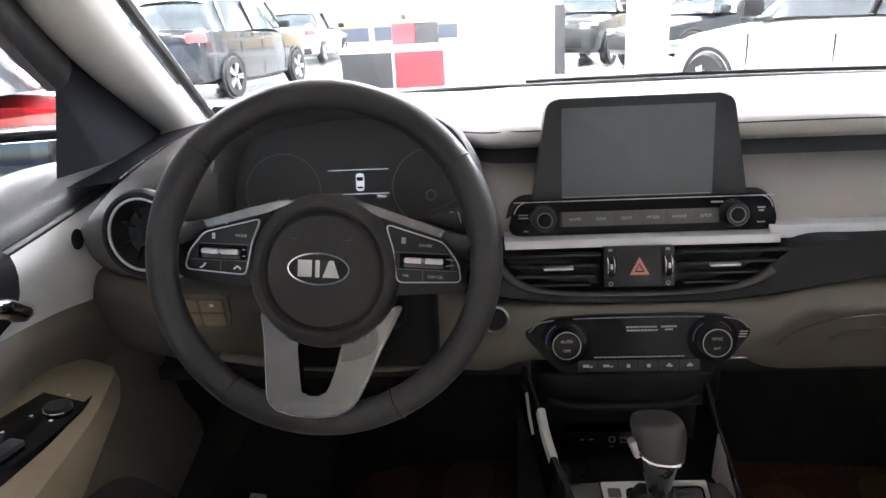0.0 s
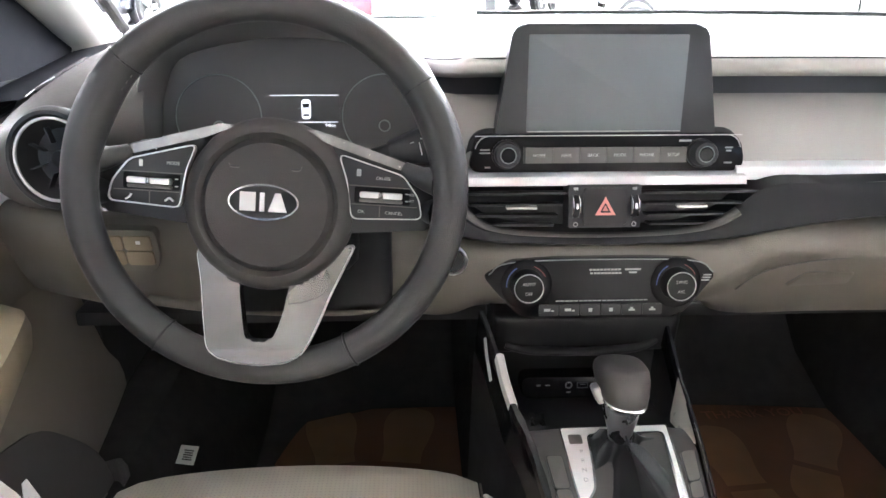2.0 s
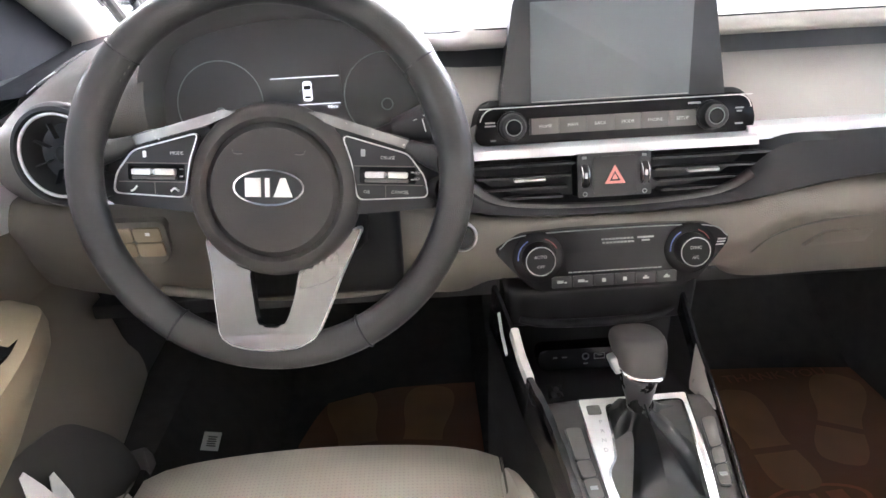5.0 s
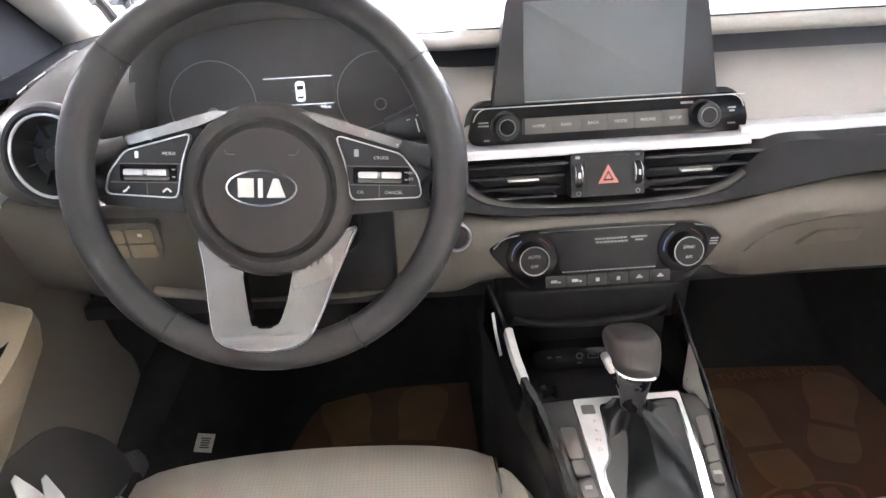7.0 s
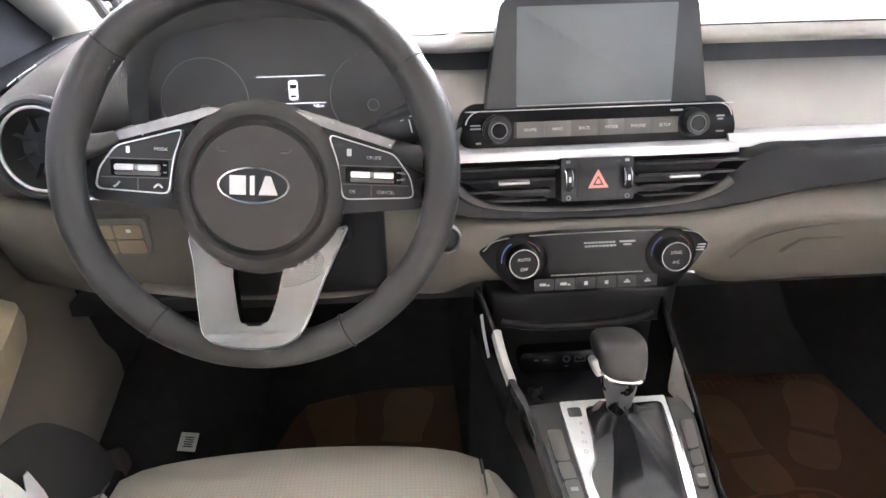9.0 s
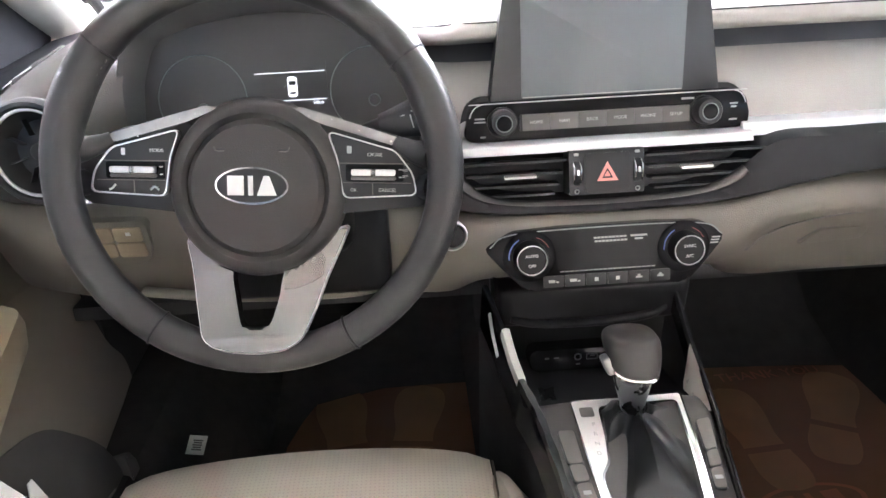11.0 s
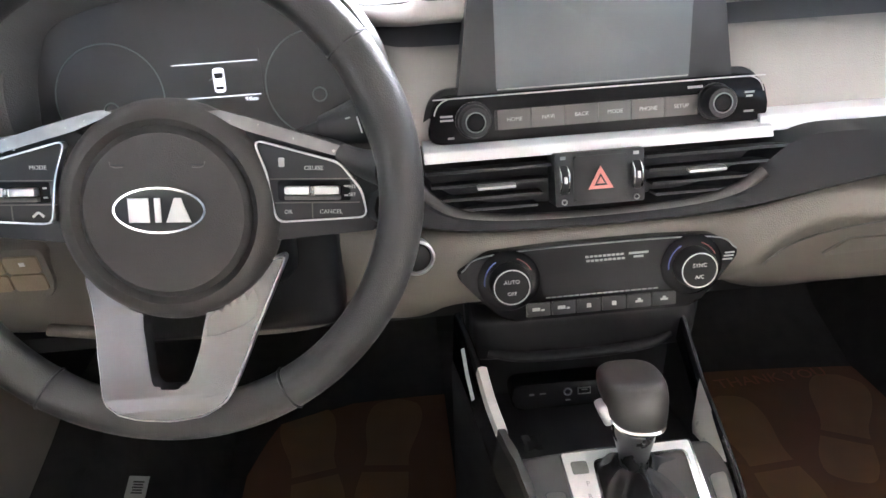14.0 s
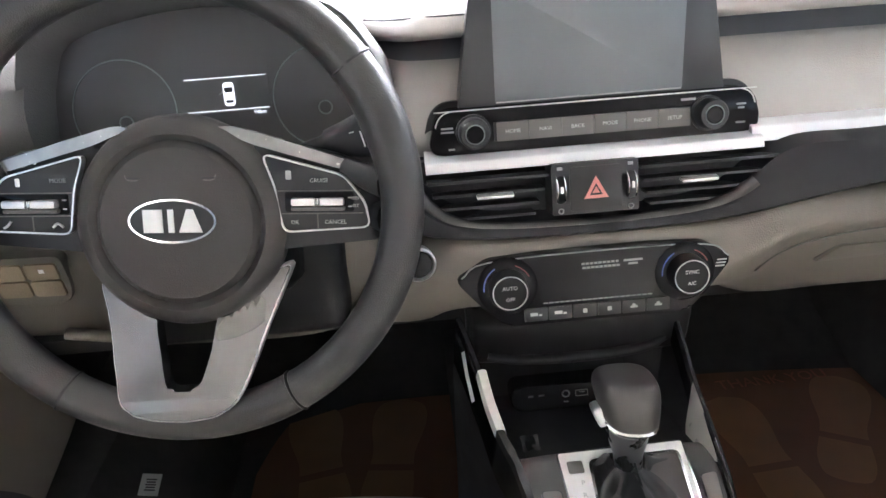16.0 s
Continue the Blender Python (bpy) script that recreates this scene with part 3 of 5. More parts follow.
def paper_mat(x, y, w, h, soles, oval, text_at=None):
    t = thing("paper_floor_mat", "brown paper floor mat printed with two pale shoe soles", "floor mat", (x, y, 0.26), "paper floor mats")

    def lay(px, py):
        u, v = px - x, py - y
        return 0.273 + 0.0012 * math.sin(9 * u + 5 * v) + 0.0008 * math.sin(23 * v) + max(0, v - 0.2) ** 2 * 1.5

    def laid(bm, m, lift=0.0012):
        bm.transform(m)
        for v in bm.verts:
            v.co.z = lay(v.co.x, v.co.y) + lift
        return bm

    secs = [[(x + u, y + v, lay(x + u, y + v)) for u in np.linspace(-w, w, 25)] for v in np.linspace(-h, h, 30)]
    part("sheet", loft(secs), M_PAPER, t)
    for u, v, a in soles:
        m = pose(u, v, 0, 0, 0, a)
        for nm, lo, hi in (("heel_print", 0, 9), ("sole_print", 10, 24)):
            pts = sole_outline()[: 25]
            rows = [[(-pu, pv, 0), (0, pv, 0), (pu, pv, 0)] for pu, pv in pts[lo : hi + 1]]
            part(nm, laid(loft(rows), m), M_PRINT, t, "pale printed shoe sole")
    mo = pose(*oval, 0, 0, 0, 6)
    ell = [(0.085 * math.cos(g), 0.036 * math.sin(g)) for g in np.linspace(0, 2 * math.pi, 28, endpoint=False)]
    rows = [[(u * k, v * (k if k == 1 else 0.84), 0) for u, v in ell + ell[:1]] for k in (1, 0.9)]
    part("oval_print", laid(loft(rows), mo), M_PRINTRED, t, "printed oval emblem")
    for j in (-1, 0, 1):
        part("emblem_print", laid(loft([[(0.036 * j - 0.014 + 0.009 * (j == 0), k, 0), (0.036 * j + 0.014 - 0.009 * (j == 0), k, 0)] for k in (-0.017, 0.017)]), mo), M_PRINTRED, t)
    if text_at:
        words("lettering", "THANK YOU", 0.034, pose(*text_at, lay(*text_at) + 0.002, 0, 0, 2), M_PRINTRED, t, "printed words of thanks")
    return t


paper_mat(0.42, 0.30, 0.21, 0.33, ((0.482, 0.322, -27), (0.330, 0.285, 4)), (0.345, 0.134), (0.428, 0.447))
paper_mat(-0.30, 0.36, 0.16, 0.25, ((-0.24, 0.36, -8), (-0.36, 0.36, 10)), (-0.30, 0.16))
tag = thing("sticker", "small pale label stuck on the black sill cover", "sticker", (-0.545, 0.185, 0.40))
mt = pose(-0.549, 0.198, 0.409, 30, 6, -4)
part("label", box((0.026, 0.028, 0.0008), (0, 0, 0), 0.0), M_LABEL, tag, "", mt)
bars("print", [(0.001, 0.0034 * j - 0.007, 0.014 - 0.002 * (j % 2), 0.002) for j in range(5)], mt @ pose(0, 0, 0.0004), M_COVERTOP, tag)
# ---- dashboard ----
dash = thing("dashboard", "beige and black car dashboard with a silver strip", "dashboard", (0, 0.3, 0.7), kind="structure")
# upper pad: from the foot of the glass over the top and round the lip into the crease
TOP = [(0.70, 0.955), (0.60, 0.972), (0.48, 0.996), (0.34, 1.004), (0.22, 0.997), (0.165, 0.984), (0.147, 0.975), (0.142, 0.966), (0.147, 0.958), (0.168, 0.952), (0.205, 0.950)]


def shifted(pts, dy, dz, k=1.0):
    return [(y * k + dy, z + dz) for y, z in pts]


stations = [(-0.72, shifted(TOP, 0.05, -0.075)), (-0.66, shifted(TOP, 0.07, -0.056)), (-0.56, shifted(TOP, 0.10, -0.014)), (-0.36, shifted(TOP, 0.10, -0.010)), (-0.215, shifted(TOP, 0.08, -0.010)), (-0.165, shifted(TOP, 0.01, -0.002)), (-0.13, TOP), (0.0, TOP), (0.3, TOP), (0.5, shifted(TOP, -0.02, -0.003)), (0.66, shifted(TOP, -0.10, -0.02))]
part("upper_pad", sheet(stations[3:]), M_PAD, dash, "pale beige soft upper pad")
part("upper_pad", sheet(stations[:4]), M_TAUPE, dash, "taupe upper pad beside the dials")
part("glass_foot_strip", sheet([(x, [(0.675 + d, 0.963), (0.64 + d, 0.9685), (0.60 + d, 0.9755), (0.57 + d, 0.981)]) for x, d in ((-0.215, 0.06), (-0.165, 0.01), (-0.1, 0.0), (0.3, 0.0), (0.5, -0.02), (0.66, -0.10))]), M_FOOT, dash, "grey strip along the foot of the glass")
part("pad_seam", tube([(-0.205, 0.212, 0.9680), (-0.185, 0.183, 0.9705), (-0.165, 0.158, 0.9738), (-0.13, 0.1475, 0.9755), (0.0, 0.1475, 0.9755), (0.3, 0.1475, 0.9755), (0.5, 0.1275, 0.9725), (0.64, 0.06, 0.957)], 0.0010, 6), M_BLACK, dash, "dark seam line")
MID = [(0.200, 0.9295), (0.186, 0.929), (0.174, 0.922), (0.156, 0.906), (0.139, 0.886), (0.125, 0.863), (0.13, 0.85)]
# Dark strip that paints the crease shadow under the upper lip.
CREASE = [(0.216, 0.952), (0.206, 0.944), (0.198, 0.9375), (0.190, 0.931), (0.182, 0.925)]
for pts, material, nm, lab in ((MID, M_PAD, "middle_pad", "pale beige middle pad"), (CREASE, M_CREASE_SHADE, "crease_band", "slate grey band painted as shade in the crease between the two pads")):
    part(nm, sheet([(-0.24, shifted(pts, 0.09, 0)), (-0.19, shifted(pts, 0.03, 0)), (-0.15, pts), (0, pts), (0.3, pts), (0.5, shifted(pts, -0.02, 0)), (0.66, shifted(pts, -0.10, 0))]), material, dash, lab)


def strip(x0, x1, pts, name, material, label, bevel=0.002):
    """A bar of constant section (y, z) that follows the dash along x."""
    secs = []
    for x in np.linspace(x0, x1, max(4, int((x1 - x0) / 0.04))):
        bend = -0.02 * max(0, (x - 0.3) / 0.2) ** 1.6 if x > 0.3 else 0
        secs.append([(x, y + bend, z) for y, z in rounded(pts, bevel, 3)])
    return part(name, loft(secs, closed=True, caps=True), material, dash, label)


strip(0.15, 0.66, [(0.103, 0.847), (0.108, 0.861), (0.14, 0.864), (0.14, 0.845)], "silver_strip", M_TRIM, "satin silver strip")
strip(-0.158, 0.158, [(0.094, 0.8445), (0.099, 0.8535), (0.14, 0.858), (0.14, 0.844)], "silver_strip", M_TRIM, "satin silver strip below the controls")

# vent band
band_back = [(0.13, 0.845), (0.115, 0.83), (0.105, 0.80), (0.1, 0.785)]
part("vent_band", sheet([(-0.17, band_back), (0, band_back), (0.2, band_back)]), M_BLACK, dash, "black recess behind the air vents")
lip_top = spline([(-0.172, 0.848), (-0.160, 0.826), (-0.135, 0.806), (-0.09, 0.796), (0.0, 0.793), (0.085, 0.797), (0.132, 0.812), (0.178, 0.846), (0.26, 0.849), (0.42, 0.851), (0.66, 0.853)], 6)
lip_low = spline([(-0.19, 0.815), (-0.172, 0.798), (-0.142, 0.790), (-0.09, 0.785), (0.0, 0.783), (0.09, 0.785), (0.15, 0.791), (0.20, 0.800), (0.27, 0.810), (0.42, 0.82), (0.66, 0.826)], 6)
secs = []
for (xa, za), (xb, zb) in zip(lip_top, lip_low):
    d = -0.1 * max(0, (xb - 0.3) / 0.36) ** 1.6 if xb > 0.3 else 0
    secs.append([(xa, 0.112 + d, za + 0.004), (xa, 0.082 + d, za), (xa * 0.7 + xb * 0.3, 0.071 + d, za * 0.7 + zb * 0.3), (xb, 0.067 + d, zb + 0.003), (xb, 0.07 + d, zb), (xb, 0.11 + d, zb - 0.006)])
part("vent_lip", loft(secs), M_LIP, dash, "black curved lip round the centre vents")
lipline = [(x, 0.0795, z - 0.0045) for x, z in lip_top if x < 0.150]
part("vent_lip_line", tube(lipline[::2], 0.0062, 10, 2), M_COVERTOP, dash, "rounded grey rim under the vents")


def vent_slats(x0, x1, parent):
    for j, z in enumerate((0.838, 0.825, 0.812, 0.801)):
        a, b = x0 + (0.0 if j < 1 else 0.004 * j), x1 - (0.0 if j < 1 else 0.004 * j)
        bm = box((b - a, 0.02, 0.003), (0, 0, 0), 0.001)
        part("slat", bm, M_BLACK, parent, "", pose((a + b) / 2, 0.092, z, -12))


vl = thing("air_vent", "black centre air vent with level slats and a silver tab", "air vent", (-0.1, 0.09, 0.82), "centre air vents")
vent_slats(-0.158, -0.047, vl)
part("tab", box((0.034, 0.010, 0.0032), (0, 0, 0), 0.0012), M_SILVER, vl, "silver tab", pose(-0.097, 0.080, 0.8255))
vr = thing("air_vent", "black centre air vent with level slats and a silver tab", "air vent", (0.1, 0.09, 0.82), "centre air vents")
vent_slats(0.037, 0.172, vr)
part("tab", box((0.034, 0.010, 0.0032), (0, 0, 0), 0.0012), M_SILVER, vr, "silver tab", pose(0.092, 0.080, 0.8255))

hz = thing("hazard_switch", "black switch block with a red warning triangle", "switch", (-0.005, 0.09, 0.825))
mh = face_frame(-0.005, 0.078, 0.826, 14)
part("block", prism(rect(-0.04, -0.0235, 0.04, 0.0235, 0.002), -0.03, 0.0, 0.001), M_DARKPAD, hz, "", mh)
part("button", prism(rect(-0.024, -0.02, 0.024, 0.02, 0.003), 0.0005, 0.002, 0.001), M_BLACK, hz, "", mh)
tri = [(-0.0113, -0.0095), (0.0113, -0.0095), (0.0, 0.0108)]
tri_in = [(u * 0.55, v * 0.55 - 0.0015) for u, v in tri]
part("triangle", ring_prism(tri, tri_in, 0.002, 0.003), M_PINK, hz, "red warning triangle", mh)
part("triangle", prism([(u * 0.3, v * 0.3 - 0.002) for u, v in tri], 0.002, 0.0028), M_PINK, hz, "", mh)
for sx in (-1, 1):
    part("thumb_wheel", lathe([(0.0, -0.0035), (0.0135, -0.0035), (0.0145, 0), (0.0135, 0.0035), (0, 0.0035)], 24), M_BLACK, hz, "ribbed black thumb wheel", mh @ pose(sx * 0.0325, 0.0, -0.006, 0, 90, 0))
    part("thumb_cap", box((0.0026, 0.006, 0.002), (sx * 0.0325, 0.001, 0.0085), 0.0006), M_SILVER, hz, "silver insert", mh)
    for dx in (-0.0036, 0.0036):
        part("thumb_edge", torus(0.0140, 0.0006, 36, 6), M_CHROME, hz, "thin chrome edge", mh @ pose(sx * 0.0325 + dx, 0.0, -0.006, 0, 90, 0))
    part("symbol", torus(0.0022, 0.0006, 14, 6), M_GREYPRINT, hz, "", mh @ pose(sx * 0.0325, -0.0195, 0.001))
    part("symbol", box((0.005, 0.003, 0.0008), (sx * 0.0325, 0.0195, 0.0005), 0.0003), M_GREYPRINT, hz, "", mh)

# lower panels
LOWC = [(0.11, 0.787), (0.074, 0.783), (0.065, 0.768), (0.060, 0.746), (0.068, 0.724), (0.085, 0.706), (0.11, 0.693), (0.15, 0.686)]
LOWR = [(0.12, 0.806), (0.082, 0.802), (0.065, 0.789), (0.060, 0.772), (0.072, 0.751), (0.092, 0.715), (0.120, 0.672), (0.18, 0.640)]
LOWL = [(0.12, 0.812), (0.105, 0.81), (0.095, 0.80), (0.088, 0.780), (0.096, 0.750), (0.118, 0.712), (0.146, 0.680), (0.20, 0.660)]
LOWM = [(0.12, 0.79), (0.095, 0.785), (0.083, 0.772), (0.078, 0.750), (0.088, 0.718), (0.104, 0.693), (0.122, 0.672), (0.16, 0.660)]
# Shade under the overhang is in this panel's colour.
part("lower_panel", sheet([(-0.70, shifted(LOWL, 0.05, 0.0)), (-0.63, shifted(LOWL, 0.012, 0.004)), (-0.56, LOWL), (-0.36, LOWL), (-0.19, LOWM), (-0.13, LOWC), (0.0, LOWC), (0.125, LOWC), (0.19, LOWR), (0.3, LOWR), (0.5, shifted(LOWR, -0.02, 0.005)), (0.66, shifted(LOWR, -0.1, 0.01))], n=6), M_LOWER, dash, "beige lower panel, darkened for shade")
foot_p = [(0.075, 0.708), (0.053, 0.705), (0.049, 0.697), (0.051, 0.682), (0.054, 0.664), (0.062, 0.655), (0.11, 0.65)]
part("stack_foot", sheet([(-0.128, shifted(foot_p, 0.016, -0.004)), (-0.11, foot_p), (0.0, foot_p), (0.075, foot_p), (0.092, shifted(foot_p, 0.016, -0.004))], n=4), M_SHROUD, dash, "black foot below the climate panel")
part("underside", box((1.3, 0.5, 0.02), (0, 0.42, 0.648), 0.004), M_BLACK, dash, "black underside")
part("glovebox_gap", tube([(0.158, 0.078, 0.722), (0.178, 0.0745, 0.742), (0.21, 0.0675, 0.757), (0.26, 0.0645, 0.765), (0.34, 0.0635, 0.768), (0.46, 0.050, 0.771), (0.6, -0.005, 0.775)], 0.0011, 6, 6), M_COVER, dash, "dark gap round the glovebox lid")
# Paler tube paints the highlight along the top of the dark band.
part("band_highlight", tube([(0.19, 0.0835, 0.8435), (0.26, 0.0835, 0.8465), (0.36, 0.0815, 0.8490), (0.48, 0.062, 0.851), (0.62, 0.003, 0.852)], 0.0026, 6, 6), M_COVER, dash, "paler line added as the highlight on the band's top edge")
ghole = rounded([(-0.040, -0.012), (0.032, -0.009), (0.034, 0.012), (-0.022, 0.011)], 0.005)
part("glovebox_handle", prism(ghole, -0.02, 0.003, 0.001), M_LOWER, dash, "beige glovebox pull", face_frame(0.262, 0.0835, 0.733, -24))
part("glovebox_handle_recess", ring_prism(grow(ghole, 0.0015), ghole, -0.002, 0.0010), M_COVER, dash, "shadow gap of the pull", face_frame(0.262, 0.0835, 0.733, -24))

# driver side upper end with round vent
ENDT = [(0.5, 0.985), (0.28, 0.984), (0.14, 0.966), (0.085, 0.945), (0.062, 0.92), (0.058, 0.885), (0.068, 0.85), (0.095, 0.825), (0.13, 0.812)]


def lowered(pts, dy, dz):
    """Shifts a profile and lets only its upper part sink."""
    return [(y + dy, z + dz * min(1.0, max(0.0, (z - 0.88) / 0.08))) for y, z in pts]


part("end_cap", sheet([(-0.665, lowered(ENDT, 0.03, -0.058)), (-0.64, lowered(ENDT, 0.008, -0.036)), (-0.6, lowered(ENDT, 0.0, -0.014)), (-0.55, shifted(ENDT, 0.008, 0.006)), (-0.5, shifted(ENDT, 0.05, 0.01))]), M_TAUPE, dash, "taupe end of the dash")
mv = face_frame(-0.563, 0.034, 0.895, 8, -8) @ Matrix.Scale(0.95, 4)
rv = thing("air_vent", "round black side air vent in a silver ring", "air vent", (-0.585, 0.06, 0.894))
part("ring", torus(0.0425, 0.0018, 48, 10), M_SILVER, rv, "satin silver ring", mv)
part("surround", torus(0.0485, 0.006, 48, 10, 1.6), M_BLACK, rv, "black surround", mv @ pose(0, 0, -0.006))
part("bowl", lathe([(0.042, 0.0), (0.038, -0.006), (0.031, -0.02), (0.0, -0.022)], 40), M_BLACK, rv, "", mv)
for a in range(8):
    part("vane", box((0.017, 0.0012, 0.009), (0.0255, 0, -0.011), 0.0004), M_DARKPAD, rv, "", mv @ pose(0, 0, 0, 0, 0, 45 * a + 20))
part("hub_cap", lathe([(0.0085, -0.014), (0.0085, -0.007), (0.006, -0.005), (0, -0.0045)], 24), M_BLACK, rv, "black centre", mv)
part("hub_tab", box((0.005, 0.012, 0.006), (0.010, 0, -0.006), 0.001), M_SILVER, rv, "small silver tab", mv)
part("defrost_grille", tube([(-0.632, 0.160, 0.9385), (-0.619, 0.195, 0.951), (-0.604, 0.236, 0.963)], 0.0034, 8, 5, 1.4), M_BLACK, dash, "black side window vent")
# Chrome line modelled as the glint along the vent's lower half.
part("defrost_glint", tube([(-0.637, 0.146, 0.9365), (-0.630, 0.165, 0.9440), (-0.621, 0.185, 0.9515)], 0.0012, 6, 4), M_CHROME, dash, "bright line added as the glint on the side window vent")
part("start_bezel", lathe([(0.0165, -0.01), (0.0165, 0.002), (0.0145, 0.003), (0.013, 0.0)], 32), M_SILVER, dash, "silver ring of the start button", face_frame(-0.172, 0.0695, 0.767, 8, 10))
part("start_button", lathe([(0.0135, -0.01), (0.0135, 0.0), (0.012, 0.002), (0, 0.0022)], 28), M_GLOSS, dash, "black start button", face_frame(-0.172, 0.0695, 0.767, 8, 10))

sw = thing("switch_panel", "beige switch panel with four blank buttons", "switch", (-0.53, 0.085, 0.785))
ms = face_frame(-0.53, 0.0865, 0.780, -8, -4)
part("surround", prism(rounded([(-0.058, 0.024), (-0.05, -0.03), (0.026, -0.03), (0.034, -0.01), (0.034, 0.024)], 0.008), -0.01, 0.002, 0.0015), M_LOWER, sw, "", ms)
for a in range(2):
    for b in range(2):
        part("button", prism(rect(-0.034 + 0.032 * a, -0.019 + 0.019 * b, -0.004 + 0.032 * a, -0.002 + 0.019 * b, 0.003), 0.002, 0.0045, 0.0012), M_ARM, sw, "", ms)
part("symbol", box((0.005, 0.004, 0.0005), (0.014, 0.01, 0.0047)), M_WHITE, sw, "", ms)

# ---- instrument cluster ----
cl = thing("instrument_cluster", "dark instrument cluster with two unlit dials and a lit display", "instrument cluster", (-0.36, 0.15, 0.9))
hood_out = spline([(-0.150, -0.07), (-0.150, 0.0), (-0.142, 0.05), (-0.112, 0.090), (0.01, 0.110), (0.125, 0.092), (0.168, 0.050), (0.178, 0.0), (0.178, -0.07)], 5)
mc = face_frame(-0.362, 0.13, 0.905, 14)
secs = []
for w, g in ((-0.10, 0.006), (0.026, 0.004), (0.045, 0.0), (0.049, -0.004), (0.045, -0.009), (-0.03, -0.02)):
    row = []
    for u, v in hood_out:
        s = 1 + g / 0.2
        cut = w - (0.06 * max(0.0, -v - 0.0) / 0.07 + 0.030 * min(1.0, max(0.0, -u - 0.10) / 0.05) if w > 0 else 0)
        row.append(mc @ Vector((u * s, v * s, cut)))
    secs.append(row)
part("hood", loft(secs), M_HOOD, cl, "dark hood over the dials, greyed for haze")
part("face", prism(rounded([(-0.145, -0.085), (0.170, -0.085), (0.164, 0.05), (0.12, 0.090), (0.01, 0.108), (-0.108, 0.088), (-0.140, 0.05)], 0.02), -0.03, -0.026), M_FACE, cl, "black dial face, greyed for haze", mc)
for sx in (-1, 1):
    md = mc @ pose(sx * 0.0935 + 0.0215, 0.011, -0.0255)
    part("dial_ring", torus(0.0478, 0.0007, 64, 8), M_RING, cl, "thin grey dial ring", md)
    part("dial_hub", torus(0.0062, 0.0008, 24, 6), M_RING, cl, "small ring at the needle root", md @ pose(0, -0.010, 0.001))
mdsp = mc @ pose(0.0245, 0.024, -0.0245)
part("display", prism(rect(-0.04, -0.022, 0.04, 0.022, 0.002), -0.001, 0.0), M_FACE, cl, "black display", mdsp)
part("display_line", box((0.076, 0.0008, 0.0004), (0, 0.0115, 0.0005)), M_LIT, cl, "lit white line", mdsp)
part("display_line", box((0.076, 0.0008, 0.0004), (0, -0.0185, 0.0005)), M_LIT, cl, "lit white line", mdsp)
mcar = mdsp @ pose(0.002, -0.004, 0) @ Matrix.Scale(0.84, 4)
part("car_symbol", prism(rounded([(-0.006, -0.013), (0.006, -0.013), (0.0062, 0.013), (-0.0062, 0.013)], 0.0045), 0.0003, 0.0007), M_LIT, cl, "lit car symbol", mcar)
part("car_symbol_glass", prism(rounded([(-0.0042, 0.002), (0.0042, 0.002), (0.005, 0.0075), (-0.005, 0.0075)], 0.001), 0.0007, 0.001), M_BLACK, cl, "", mcar)
part("car_symbol_glass", prism(rounded([(-0.004, -0.0095), (0.004, -0.0095), (0.0042, -0.0065), (-0.0042, -0.0065)], 0.001), 0.0007, 0.001), M_BLACK, cl, "", mcar)
part("car_symbol_door", box((0.005, 0.001, 0.0004), (0, 0, 0)), M_RING, cl, "small grey open door mark", mcar @ pose(-0.0088, 0.0015, 0.0005, 0, 0, 35))
words("range_figure", "94km", 0.0052, mdsp @ pose(0.029, -0.0222, 0.0005), M_LIT, cl, "lit range figure")

# ---- steering wheel ----
CX, TILT, TURN = -0.358, 16.5, -4.0
mw = face_frame(CX, 0.002, 0.8605, TILT, -1.0) @ pose(0, 0, 0, 0, 0, TURN)
sw_t = thing("steering_wheel", "black leather steering wheel with silver lower spoke and switch pods", "steering wheel", (CX, 0.0, 0.86))
R0, R1, RW = 0.1705, 0.0162, 0.012
RUP = 0.012
rim_bm = torus(R0, R1, 120, 18, 1.05)
for v in rim_bm.verts:
    g = math.degrees(math.atan2(v.co.y, v.co.x))
    c = Vector((v.co.x, v.co.y, 0)).normalized() * R0
    k = 1 + 0.16 * sum(math.exp(-(((g - a + 180) % 360 - 180) / 14) ** 2) for a in (22, 158))
    inner = (v.co - c)
    inner_k = k if inner.dot(c) < 0 else 1 + (k - 1) * 0.3
    v.co = c + inner * inner_k
part("rim", rim_bm, M_LEATHER, sw_t, "black leather rim", mw @ pose(0.0045, RUP, RW) @ Matrix.Diagonal((1.018, 1, 1, 1)))
for a in (38, 140, -60, -122):
    ring = torus(R1 + 0.0003, 0.0013, 20, 6)
    part("rim_seam", ring, M_BLACK, sw_t, "dark seam in the leather", mw @ pose(0.0045, RUP, RW) @ Matrix.Diagonal((1.018, 1, 1, 1)) @ pose(0, 0, 0, 0, 0, a) @ pose(R0, 0, 0, 90, 0, 0))
for side in (1, -1):
    for k in range(9):
        a = 90 - side * (52 + 2.6 * k)
        part("stitch", box((0.0009, 0.0028, 0.0009), (0, 0, 0)), M_COVER, sw_t, "grey stitch", mw @ pose(0.0045, RUP, RW) @ Matrix.Diagonal((1.018, 1, 1, 1)) @ pose(0, 0, 0, 0, 0, a) @ pose(R0 - 0.0155, 0, 0.0075, 0, 0, 12))
hub = lathe([(0.078, -0.04), (0.0815, -0.026), (0.081, -0.016), (0.0775, -0.007), (0.0715, -0.0015), (0.0665, -0.0008), (0.0642, -0.0034), (0.0620, -0.0062), (0.0598, -0.0034), (0.0568, -0.0004), (0.03, 0.0012), (0.0, 0.0015)], 72)
